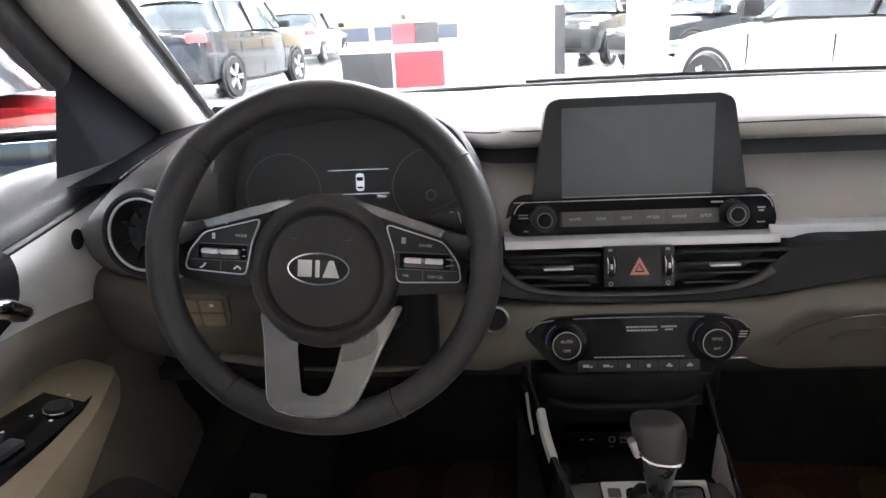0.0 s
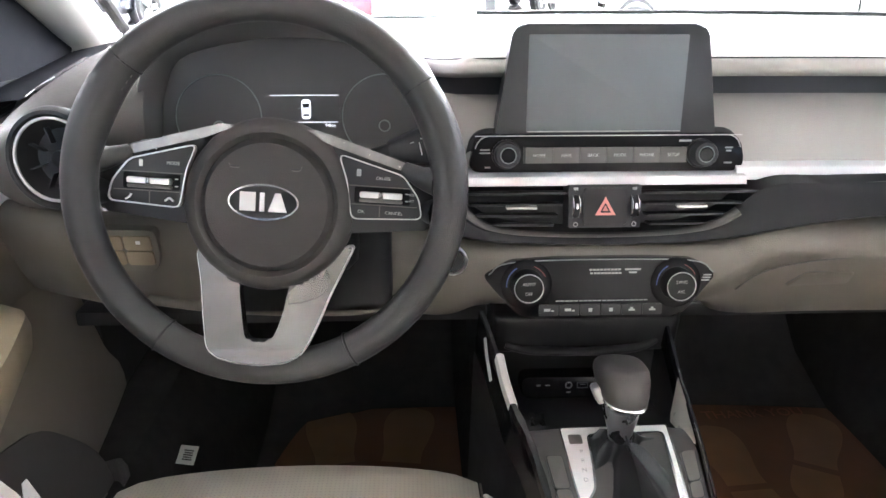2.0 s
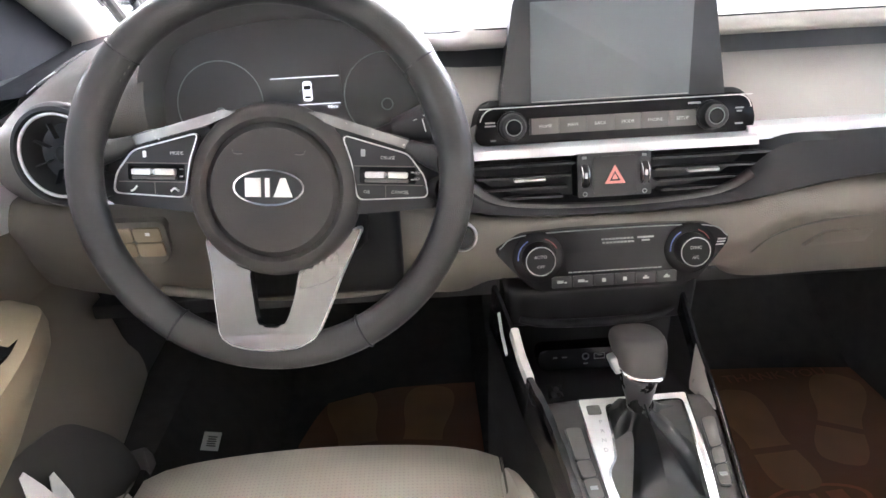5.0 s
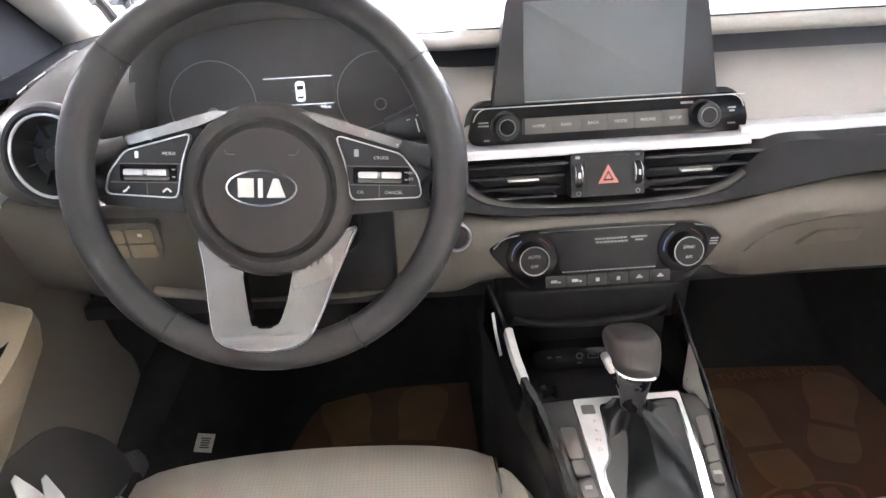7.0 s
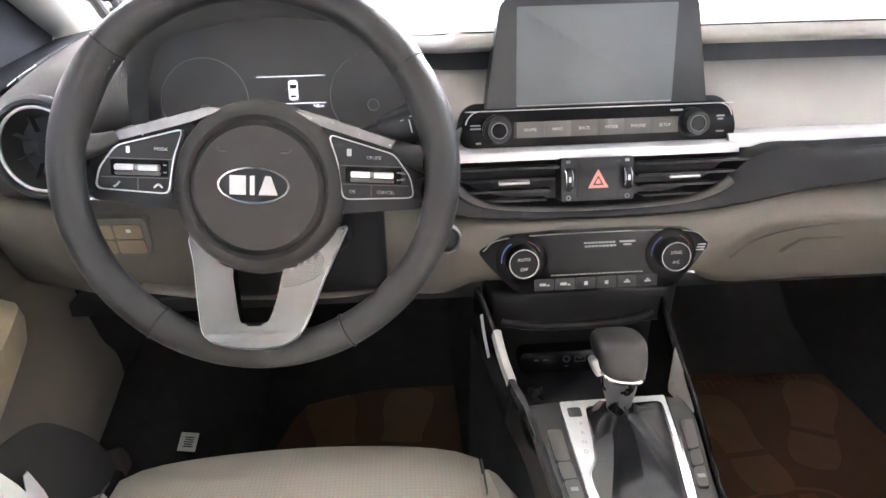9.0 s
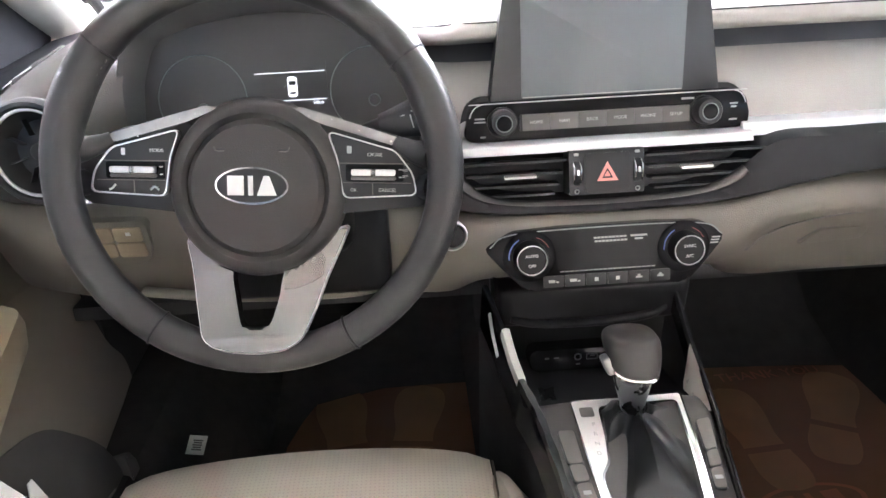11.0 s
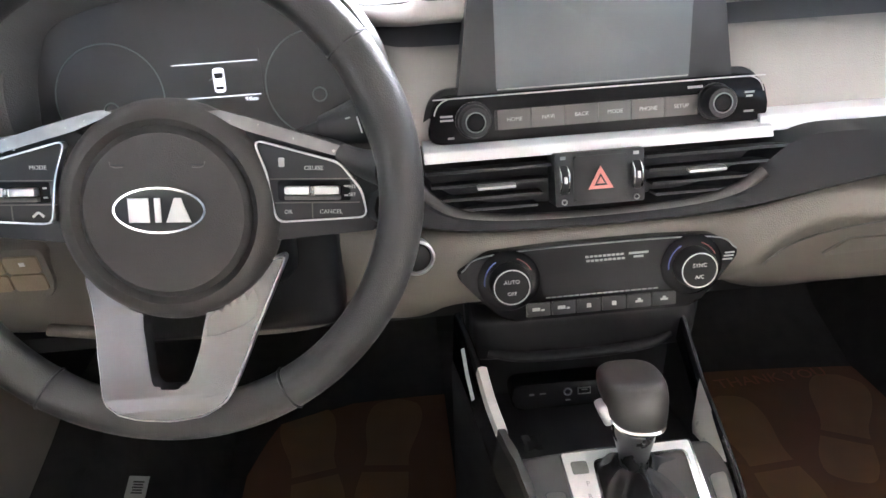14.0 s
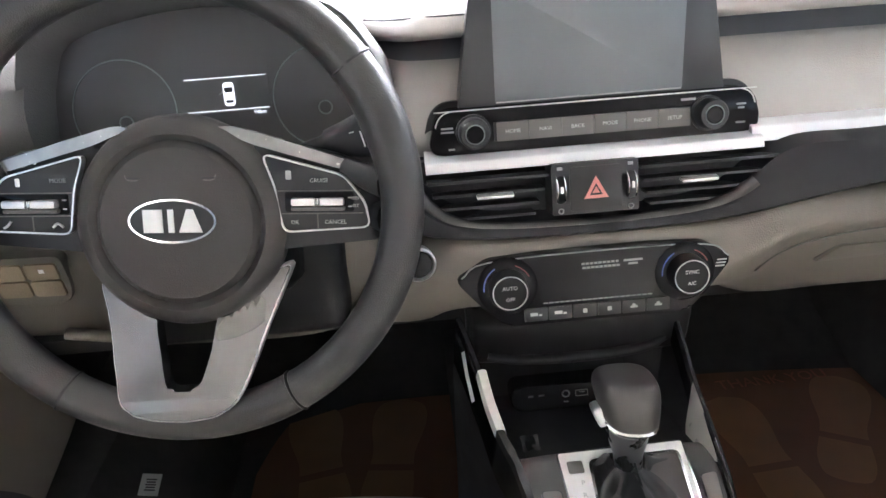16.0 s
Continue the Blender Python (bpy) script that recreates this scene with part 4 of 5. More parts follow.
part("hub", hub, M_RUBBER, sw_t, "soft black hub cover", mw @ pose(0.002, -0.003, 0) @ Matrix.Diagonal((1.03, 1.045, 1, 1)))
for sx in (-1, 1):
    part("hub_mark", box((0.011, 0.0014, 0.0006), (sx * 0.029, 0.033, 0.0008), 0.0003), M_BLACK, sw_t, "small pressed mark", mw)
    part("hub_mark", tube([(sx * 0.0345, 0.0355, 0.0006), (sx * 0.0335, 0.0325, 0.0008), (sx * 0.030, 0.0312, 0.0009), (sx * 0.025, 0.0315, 0.001)], 0.0004, 6, 4), M_COVER, sw_t, "paler edge of the pressed mark", mw)
ell = [(0.0335 * math.cos(g), 0.0172 * math.sin(g)) for g in np.linspace(0, 2 * math.pi, 48, endpoint=False)]
emb = part("emblem", prism(ell, 0.0005, 0.0028, 0.0008), M_BLACK, sw_t, "oval chrome emblem", mw)
part("emblem_rim", ring_prism(grow(ell, 0.0002), [(u * 0.955, v * 0.91) for u, v in ell], 0.001, 0.0042), M_CHROME, emb, "chrome rim", mw)
# plain chrome blocks in place of the maker's letters
for pts in (((-0.0225, -0.009), (-0.0075, -0.009), (-0.0075, 0.009), (-0.0225, 0.009)), ((-0.0035, -0.009), (0.001, -0.009), (0.001, 0.009), (-0.0035, 0.009)), ((0.0045, -0.009), (0.0225, -0.009), (0.016, 0.009), (0.011, 0.009))):
    part("emblem_block", prism(pts, 0.0025, 0.004, 0.0004), M_PLATE, emb, "plain chrome block", mw)
pod_l = [(-0.151, -0.007), (-0.147, 0.012), (-0.131, 0.033), (-0.069, 0.05), (-0.078, 0.025), (-0.0835, -0.0105)]
for sx, nm in ((1, "l"), (-1, "r")):
    pts = rounded([(u * sx, v) for u, v in pod_l][:: sx], 0.006)
    out = grow(pts, 0.0012)
    arm_pts = [(u * sx, v) for u, v in ((-0.165, -0.018), (-0.168, 0.03), (-0.13, 0.05), (-0.06, 0.064), (-0.05, 0.02), (-0.062, -0.028), (-0.10, -0.024))][:: sx]
    part("spoke", prism(rounded(arm_pts, 0.01), -0.03, -0.014, 0.005), M_BLACK, sw_t, "black side spoke", mw)
    pod = part("switch_pod", prism(pts, -0.016, -0.0085, 0.001), M_BLACK, sw_t, "black switch pod", mw)
    part("pod_frame", ring_prism(out, pts, -0.016, -0.0065), M_SILVER, pod, "thin silver frame", mw)
    bridge = [(u * sx, v) for u, v in ((-0.158, 0.036), (-0.128, 0.0385), (-0.062, 0.0575), (-0.03, 0.071), (-0.045, 0.0725), (-0.085, 0.061), (-0.13, 0.047))][:: sx]
    part("spoke_bridge", prism(rounded(bridge, 0.004), -0.022, -0.0095, 0.003), M_BRIDGE, sw_t, "glossy grey bridge over the pod in wrinkled film", mw)
    c = -0.111 * sx
    part("pod_divider", box((0.066, 0.0008, 0.0008), (c, 0.0215, -0.0082)), M_COVER, pod, "", mw @ pose(0, 0, 0, 0, 0, 0))
    part("pod_divider", box((0.07, 0.0008, 0.0008), (c, 0.0035, -0.0082)), M_COVER, pod, "", mw)
    part("pod_divider", box((0.0008, 0.012, 0.0008), (c - 0.001, -0.003, -0.0082)), M_COVER, pod, "", mw)
    part("rocker_well", prism(rect(c - 0.026, 0.005, c + 0.028, 0.0205, 0.002), -0.0085, -0.0075, 0.0005), M_GLOSS, pod, "", mw)
    part("rocker", box((0.0195, 0.0060, 0.009), (c - 0.0108, 0.0132, -0.005), 0.002), M_SILVER, pod, "silver rocker", mw)
    part("rocker", box((0.0195, 0.0060, 0.009), (c + 0.0108, 0.0132, -0.005), 0.002), M_SILVER, pod, "silver rocker", mw)
    for k in range(3):
        part("rocker_rib", box((0.0008, 0.0072, 0.0092), (c - 0.0018 + 0.0018 * k, 0.0130, -0.0048), 0.0003), M_CHROME, pod, "fine rib between the rockers", mw)
    part("rocker_foot", box((0.042, 0.0035, 0.006), (c, 0.0078, -0.0058), 0.0015), M_COVER, pod, "grey lower half of the rocker", mw)
    for v in (0.016, 0.009):
        part("rocker_mark", box((0.003, 0.0012, 0.0004), (c + 0.025 * (1 if sx == 1 else 1), v, -0.0072)), M_GREYPRINT, pod, "", mw)
for sx in (-1, 1):
    part("spoke_root", tube([(sx * 0.166, 0.03, 0.004), (sx * 0.150, 0.033, -0.004), (sx * 0.132, 0.041, -0.012)], 0.015, 12, 5, 1.0, 0.45), M_LEATHER, sw_t, "leather blend into the spoke", mw)
    part("spoke_root", tube([(sx * 0.170, 0.0, -0.004), (sx * 0.160, 0.0, -0.018), (sx * 0.146, -0.002, -0.028)], 0.015, 12, 5, 1.0, 0.7), M_BLACK, sw_t, "black blend into the spoke", mw)
mz = mw @ pose(0, 0, -0.0082)
words("lettering", "MODE", 0.0045, mz @ pose(-0.09, 0.031, 0), M_WORD, sw_t)
words("lettering", "CRUISE", 0.0045, mz @ pose(0.112, 0.0295, 0), M_WORD, sw_t)
words("lettering", "OK", 0.0045, mz @ pose(0.092, -0.0035, 0), M_WORD, sw_t)
words("lettering", "CANCEL", 0.0045, mz @ pose(0.124, -0.0035, 0), M_WORD, sw_t)
words("lettering", "RES", 0.0034, mz @ pose(0.1405, 0.0155, 0.001), M_WORD, sw_t)
words("lettering", "SET", 0.0034, mz @ pose(0.1405, 0.0095, 0.001), M_WORD, sw_t)
part("phone_symbol", tube([(-0.004, -0.0022, 0), (-0.001, -0.0005, 0), (0.002, 0.003, 0)], 0.001, 6), M_WHITE, sw_t, "", mz @ pose(-0.131, -0.0035, 0))
part("phone_symbol", tube([(-0.004, -0.001, 0), (0, 0.002, 0), (0.004, -0.001, 0)], 0.001, 6), M_WHITE, sw_t, "", mz @ pose(-0.093, -0.0045, 0))
part("voice_symbol", prism(rect(-0.0015, -0.0035, 0.002, 0.003, 0.001), 0, 0.0004), M_WHITE, sw_t, "", mz @ pose(-0.121, 0.03, 0))
part("page_symbol", prism(rect(-0.002, -0.0035, 0.0025, 0.0035, 0.001), 0, 0.0004), M_GREYPRINT, sw_t, "", mz @ pose(0.088, 0.034, 0))
# lower spoke: silver fork
arm_right = [(0.0027, -0.156), (0.0261, -0.1542), (0.0401, -0.1473), (0.0447, -0.1386), (0.0528, -0.1177), (0.0605, -0.0953), (0.0835, -0.0440), (0.0740, -0.0460), (0.0450, -0.0640), (0.0235, -0.0780)]
opening = [(0.0200, -0.0939), (0.0184, -0.1091), (0.0128, -0.1307), (0.0081, -0.1374), (-0.0107, -0.1368), (-0.0156, -0.1320), (-0.0194, -0.1200), (-0.0262, -0.0922)]
arm_left = [(-0.0270, -0.0780), (-0.0450, -0.0640), (-0.0700, -0.0480), (-0.0705, -0.0538), (-0.0658, -0.0748), (-0.0587, -0.1114), (-0.0503, -0.1400), (-0.0418, -0.1490), (-0.0213, -0.1540)]
outline = [(u, v + 0.075 * max(0.0, -v - 0.06)) for u, v in arm_right + opening + arm_left]


def dished(bm):
    """Cuts the plate across and bends it towards the driver at its foot."""
    for k in range(13):
        geo = bm.verts[:] + bm.edges[:] + bm.faces[:]
        bmesh.ops.bisect_plane(bm, geom=geo, dist=1e-6, plane_co=(0, -0.048 - 0.0085 * k, 0), plane_no=(0, 1, 0))
    for v in bm.verts:
        d = -v.co.y - 0.06
        v.co.z += -0.016 + 0.24 * d + 4.4 * d * max(0.0, d)
    return bm


outline = rounded(outline, 0.005, 3)
fork = dished(prism(outline, -0.016, 0.0, 0.0015, 2))
mf = mw @ pose(0, 0, 0, 0, 0, 2.8)
part("lower_spoke", fork, M_FORK, sw_t, "brushed silver forked lower spoke", mf)
edge_f = dished(prism(grow(outline, 0.0014), -0.018, -0.0022, 0.002, 2))
part("spoke_edge", edge_f, M_SILVER, sw_t, "pale edge round the silver spoke", mf)
film_pts = [(0.0225, -0.098), (0.0215, -0.088), (0.030, -0.080), (0.034, -0.0825), (0.037, -0.075), (0.0395, -0.080), (0.0435, -0.071), (0.046, -0.078), (0.0505, -0.068), (0.053, -0.076), (0.058, -0.066), (0.0615, -0.074), (0.0600, -0.086), (0.050, -0.092), (0.034, -0.097)]
tear = dished(prism(film_pts, 0.0012, 0.0017))
part("film_shred", tear, M_FILM, sw_t, "torn shred of clear film on the spoke", mf)
# column
colm = thing("steering_column", "black steering column shroud behind the wheel", "steering column", (CX, 0.1, 0.8))
part("shroud", box((0.15, 0.17, 0.11), (0, 0, 0), 0.025, 3), M_SHROUD, colm, "", pose(CX + 0.01, 0.105, 0.805, -20))
part("shroud_lower", box((0.20, 0.06, 0.12), (0, 0, 0), 0.02, 4), M_SHROUD, colm, "", pose(CX + 0.018, 0.080, 0.772, -12))
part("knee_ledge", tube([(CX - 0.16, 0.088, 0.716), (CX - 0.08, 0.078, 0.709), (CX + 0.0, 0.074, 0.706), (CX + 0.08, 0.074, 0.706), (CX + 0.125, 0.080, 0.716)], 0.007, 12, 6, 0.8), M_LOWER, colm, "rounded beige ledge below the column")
for sx, lab, ex, ez in ((1, "black wiper stalk with white marks", 0.150, 0.903), (-1, "black lamp stalk with white marks", 0.104, 0.895)):
    st = part("stalk", tube([(CX + sx * 0.05, 0.075, 0.865), (CX + sx * 0.10, 0.06, 0.884), (CX + sx * (ex - 0.012), 0.052, ez - 0.005)], 0.0095, 12, 6, 1.2, 1.1), M_BLACK, colm, lab)
    secs = []
    for q, a, b in ((-0.024, 0.009, 0.010), (-0.012, 0.011, 0.011), (0.004, 0.0145, 0.012), (0.014, 0.0155, 0.0125), (0.0165, 0.013, 0.010)):
        secs.append([(q, b * math.copysign(abs(math.cos(g)) ** 0.55, math.cos(g)), a * math.copysign(abs(math.sin(g)) ** 0.55, math.sin(g))) for g in np.linspace(0, 2 * math.pi, 24, endpoint=False)])
    mt2 = pose(CX + sx * ex, 0.047, ez, 0, -12 * sx, 0 if sx > 0 else 180) @ Matrix.Scale(1.25, 4)
    part("stalk_end", loft(secs, closed=True, caps=True), M_DARKPAD, st, "flared square end", mt2)
    ma = face_frame(CX + sx * ex, 0.0313, ez, 3) @ pose(0, 0, 0, 0, 0, sx * 12)
    part("stalk_mark", box((0.0012, 0.017, 0.0006), (sx * 0.0115, 0, 0)), M_WHITE, st, "white mark", ma)
    part("stalk_mark", box((0.0012, 0.013, 0.0006), (sx * 0.001, 0.001, 0)), M_WHITE, st, "white mark", ma)
    part("stalk_mark", box((0.007, 0.001, 0.0006), (sx * 0.006, 0.0105, 0)), M_WHITE, st, "white mark", ma)
    part("stalk_mark", box((0.004, 0.001, 0.0006), (-sx * 0.006, 0.0085, 0)), M_GREYPRINT, st, "white mark", ma)
# ---- infotainment ----
nav = thing("infotainment_unit", "upright grey touch screen with a black control panel below", "car radio", (0, 0.13, 0.9))
mn = face_frame(-0.002, 0.122, 0.895, 5)
tab = rounded([(-0.122, -0.004), (0.128, -0.004), (0.109, 0.110), (0.099, 0.119), (-0.096, 0.119), (-0.105, 0.110)], 0.007)
bez = part("bezel", prism(tab, -0.028, 0.0, 0.003, 3), M_BEZEL, nav, "black tapered bezel", mn)
part("back_cover", prism(rounded([(-0.10, 0.0), (0.096, 0.0), (0.08, 0.105), (-0.084, 0.105)], 0.01), -0.06, -0.028), M_BLACK, nav, "", mn)
part("screen", prism(rect(-0.087, 0.004, 0.087, 0.108, 0.002), -0.001, 0.0008, 0.0004), M_SCREEN, bez, "grey unlit touch screen", mn)
part("screen_edge", box((0.172, 0.0012, 0.0008), (0.0, 0.0045, 0.0012)), M_GREYPRINT, bez, "bright lower edge of the screen", mn)
part("brand_mark", box((0.026, 0.0024, 0.0005), (0.006, -0.0005, 0.0004)), M_GREYPRINT, bez, "small plain maker mark", mn)
mp = face_frame(0.002, 0.1155, 0.8765, 10)
pill = rounded([(-0.157, -0.021), (0.160, -0.021), (0.150, 0.0215), (-0.146, 0.0215)], 0.016, 7)
pan = part("control_panel", prism(pill, -0.03, 0.0, 0.002), M_GLOSS, nav, "glossy black control panel", mp)
part("panel_surround", prism(grow(pill, 0.0055), -0.045, -0.016, 0.004), M_BLACK, nav, "dark rounded surround behind the panel", mp)
line_pts = [(u, v, 0.0012) for u, v in grow(pill, -0.0022) if v > -0.004]
part("panel_line", tube(line_pts, 0.0006, 6, 2), M_SILVER, pan, "thin silver line", mp)
for sx in (-1, 1):
    mk = mp @ pose(0.1065 if sx > 0 else -0.1130, -0.001, 0)
    kn = part("knob", lathe([(0.0165, 0.0), (0.0165, 0.003), (0.0145, 0.004), (0.0138, 0.016), (0.0125, 0.018), (0.0, 0.018)], 36), M_BLACK, nav, "black turning knob", mk)
    part("knob_ring", torus(0.0085, 0.0006, 28, 8), M_RING, kn, "silver ring", mk @ pose(0, 0, 0.0182))
    part("knob_cap", lathe([(0.0078, 0.018), (0.007, 0.0188), (0, 0.0188)], 24), M_GLOSS, kn, "", mk)
part("button_strip", prism(rect(-0.094, -0.0115, 0.092, 0.0065, 0.001), 0.0, 0.0008), M_BLACK, pan, "", mp)
for j, wd in enumerate(("HOME", "NAVI", "BACK", "MODE", "PHONE", "SETUP")):
    u = -0.0765 + 0.0303 * j
    bt = part("button", prism(rect(u - 0.0148, -0.011, u + 0.0148, 0.006, 0.0008), 0.0008, 0.003, 0.0006), M_COVER, pan, "taupe grey button", mp)
    words("button_word", wd, 0.0050, mp @ pose(u, -0.0025, 0.0031), M_WORD, bt)
bars("fine_print", [(-0.137, 0.004, 0.011, 0.0017), (-0.137, 0.0005, 0.012, 0.0017), (-0.134, -0.0155, 0.006, 0.0018), (0.0885, 0.013, 0.014, 0.0022), (0.139, 0.005, 0.009, 0.0018), (0.139, 0.0015, 0.006, 0.0018), (0.139, -0.012, 0.009, 0.0018)], mp, M_GREYPRINT, pan)

# ---- climate panel ----
clim = thing("climate_panel", "glossy black climate panel with two round knobs", "climate control", (-0.009, 0.055, 0.74))
mq = face_frame(-0.009, 0.054, 0.741, 11)
hexa = rounded([(-0.131, 0.013), (-0.101, 0.031), (-0.05, 0.0335), (0.05, 0.0335), (0.103, 0.031), (0.1295, 0.014), (0.110, -0.012), (0.088, -0.036), (-0.086, -0.036), (-0.11, -0.012)], 0.007)
cb = part("body", prism(hexa, -0.055, 0.004, 0.003), M_GLOSS, clim, "glossy black panel", mq)
part("upper_line", tube([(-0.125, 0.0155, 0.0045), (-0.101, 0.0285, 0.0045), (0.0, 0.0312, 0.0045), (0.101, 0.0285, 0.0045), (0.125, 0.0155, 0.0045)], 0.0007, 6, 5), M_RING, cb, "thin bright line", mq)
part("display", prism(rect(-0.053, -0.014, 0.055, 0.007, 0.001), 0.004, 0.0045), M_GLOSS, cb, "dark display", mq)
bars("fine_print", [(-0.012 + 0.004 * j, 0.0195, 0.003, 0.002) for j in range(9)] + [(-0.011 + 0.004 * j, 0.0155, 0.003, 0.002) for j in range(9)] + [(0.035, 0.0195, 0.018, 0.002), (0.035, 0.016, 0.009, 0.0018), (0.119, 0.012, 0.009, 0.0014), (0.118, 0.009, 0.009, 0.0014), (0.117, 0.006, 0.009, 0.0014)], mq @ pose(0, 0, 0.0042), M_GREYPRINT, cb)
bars("fine_print", [(-0.048 + 0.0052 * j, -0.0155, 0.0042, 0.0012) for j in range(20)], mq @ pose(0, 0, 0.0046), M_GREYPRINT, cb)
for sx, wa, wb in ((-1, "AUTO", "OFF"), (1, "SYNC", "A/C")):
    mk = mq @ pose(sx * 0.0832, 0.004, 0.004)
    base = part("knob_base", lathe([(0.0285, -0.002), (0.028, 0.002), (0.0245, 0.0045), (0.0175, 0.0045)], 44), M_GLOSS, clim, "black knob surround", mk)
    part("blue_mark", torus(0.0222, 0.0008, 16, 6, 1, 120, 185), M_BLUE, base, "blue cold arc", mk @ pose(0, 0, 0.0042))
    part("red_mark", torus(0.0222, 0.0006, 16, 6, 1, 25, 70), M_DULLRED, base, "red warm arc", mk @ pose(0, 0, 0.0042))
    kb = part("knob", lathe([(0.0185, 0.003), (0.0178, 0.017), (0.0165, 0.0195), (0.0148, 0.0195), (0.0143, 0.0188), (0.0, 0.0192)], 44), M_SHROUD, clim, "black turning knob", mk)
    part("knob_ring", torus(0.0156, 0.0005, 44, 8), M_SILVER, kb, "thin chrome ring", mk @ pose(0, 0, 0.0196))
    words("knob_word", wa, 0.0050, mk @ pose(0, 0.0045, 0.0197), M_WORD, kb)
    words("knob_word", wb, 0.0048, mk @ pose(0, -0.0062, 0.0197), M_WORD, kb)
for j in range(6):
    u = -0.0575 + 0.0232 * j
    bt = part("button", prism(rect(u - 0.011, -0.0325, u + 0.011, -0.0195, 0.001), 0.004, 0.0055, 0.001), M_BLACK, clim, "black button", mq)
    bars("symbol", [(u - 0.002, -0.0255, 0.007, 0.003), (u + 0.004, -0.0265, 0.003, 0.0016)] if j < 2 else [(u, -0.026, 0.004, 0.004)] if j < 4 else [(u, -0.0265, 0.007, 0.002), (u, -0.0245, 0.003, 0.002)], mq @ pose(0, 0, 0.0056), M_WORD, bt)

# ---- centre console ----
con = thing("centre_console", "black centre console with silver gear plate and open tray", "console", (0, -0.1, 0.45))
CXC = -0.012
RAIL_L = [(-0.135, 0.07, 0.705), (-0.126, 0.04, 0.687), (-0.117, 0.012, 0.662), (-0.108, -0.02, 0.637), (-0.0945, -0.06, 0.6185), (-0.0875, -0.13, 0.6075), (-0.083, -0.20, 0.600), (-0.079, -0.35, 0.586), (-0.076, -0.62, 0.57)]
RAIL_R = [(0.068, 0.07, 0.705), (0.070, 0.04, 0.685), (0.074, 0.006, 0.652), (0.0765, -0.022, 0.634), (0.0765, -0.065, 0.6145), (0.0645, -0.13, 0.6065), (0.054, -0.20, 0.599), (0.048, -0.35, 0.585), (0.046, -0.62, 0.57)]


def rail(line, sx, w, name, material, label, lift=0.0, span=None, parent=None):
    """A narrow rail along one side of the console, falling to the rear."""
    secs = []
    for x, y, z in spline(line, 6):
        if span and not span[0] <= y <= span[1]:
            continue
        b = x + sx * w
        secs.append([(x, y, z - 0.03 + lift), (x, y, z - 0.003 + lift), (x * 0.75 + b * 0.25, y, z + lift), (x * 0.25 + b * 0.75, y, z - 0.0005 + lift), (b, y, z - 0.004 + lift), (b + sx * 0.004, y, z - 0.06 + lift)])
    return part(name, loft(secs, closed=True, caps=True), material, parent or con, label)


rail(RAIL_L, -1, 0.007, "rail", M_GLOSS, "glossy black side rail")
rail(RAIL_R, 1, 0.006, "rail", M_GLOSS, "glossy black side rail")
rail(RAIL_R, 1, 0.0022, "rail_edge", M_CHROME, "thin bright edge of the rail", 0.0016, (-0.62, -0.035))
for sx, line in ((-1, RAIL_L), (1, RAIL_R)):
    secs = []
    for x, y, z in spline(line, 3):
        secs.append([(x + sx * 0.003, y, z - 0.02), (x + sx * 0.012, y, z - 0.06), (x + sx * 0.02, y, 0.28), (x - sx * 0.02, y, 0.28)])
    part("side_panel", loft(secs, closed=True, caps=True), M_SHROUD, con, "black side of the console")
topl = []
for y, z in spline([(-0.024, 0.600), (-0.030, 0.6125), (-0.05, 0.6110), (-0.08, 0.6075), (-0.15, 0.5995), (-0.35, 0.580), (-0.62, 0.566)], 4):
    xl = float(np.interp(-y, [-p[1] for p in RAIL_L], [p[0] for p in RAIL_L])) + 0.001
    xr = float(np.interp(-y, [-p[1] for p in RAIL_R], [p[0] for p in RAIL_R])) - 0.001
    topl.append([(xl, y, z - 0.003), (xl * 0.8 + xr * 0.2, y, z), ((xl + xr) / 2, y, z), (xl * 0.2 + xr * 0.8, y, z), (xr, y, z - 0.003)])
part("top_cover", loft(topl), M_COVERTOP, con, "dark taupe console top")
wing = loft([[(0.0745, 0.006, 0.651), (0.0725, 0.004, 0.646), (0.0715, 0.002, 0.640)], [(0.0765, -0.014, 0.637), (0.0705, -0.010, 0.622), (0.0665, -0.006, 0.610)], [(0.0790, -0.035, 0.624), (0.0700, -0.027, 0.612), (0.0640, -0.014, 0.6065)], [(0.0812, -0.062, 0.6105), (0.0760, -0.052, 0.607), (0.0690, -0.036, 0.6062)]])
bmesh.ops.solidify(wing, geom=wing.faces[:], thickness=0.003)
part("tray_wing", wing, M_RAILPALE, con, "pale grey wing beside the tray")
part("tray", box((0.19, 0.15, 0.01), (CXC - 0.01, 0.065, 0.582), 0.002), M_SHROUD, con, "black open tray")
part("tray_back", box((0.21, 0.012, 0.12), (0, 0, 0), 0.003), M_SHROUD, con, "black back of the tray", pose(CXC - 0.012, 0.105, 0.635, -8))
part("tray_roof", tube([(-0.112, 0.055, 0.668), (-0.08, 0.05, 0.662), (-0.01, 0.048, 0.661), (0.04, 0.05, 0.664), (0.062, 0.055, 0.672)], 0.006, 12, 5, 0.8), M_SHROUD, con, "rounded black brow over the tray")
mso = face_frame(-0.040, 0.056, 0.607, 12)
sock = part("socket_panel", prism(rect(-0.05, -0.013, 0.05, 0.013, 0.011), -0.03, 0.0, 0.002), M_GLOSS, con, "glossy socket panel", mso)
part("socket", torus(0.0036, 0.0009, 20, 6), M_DIM, sock, "round socket", mso @ pose(0.006, 0.003, 0.0005))
part("socket", ring_prism(rect(0.016, -0.001, 0.029, 0.006), rect(0.0167, -0.0003, 0.0283, 0.0053), 0, 0.0008), M_DIM, sock, "flat socket", mso)
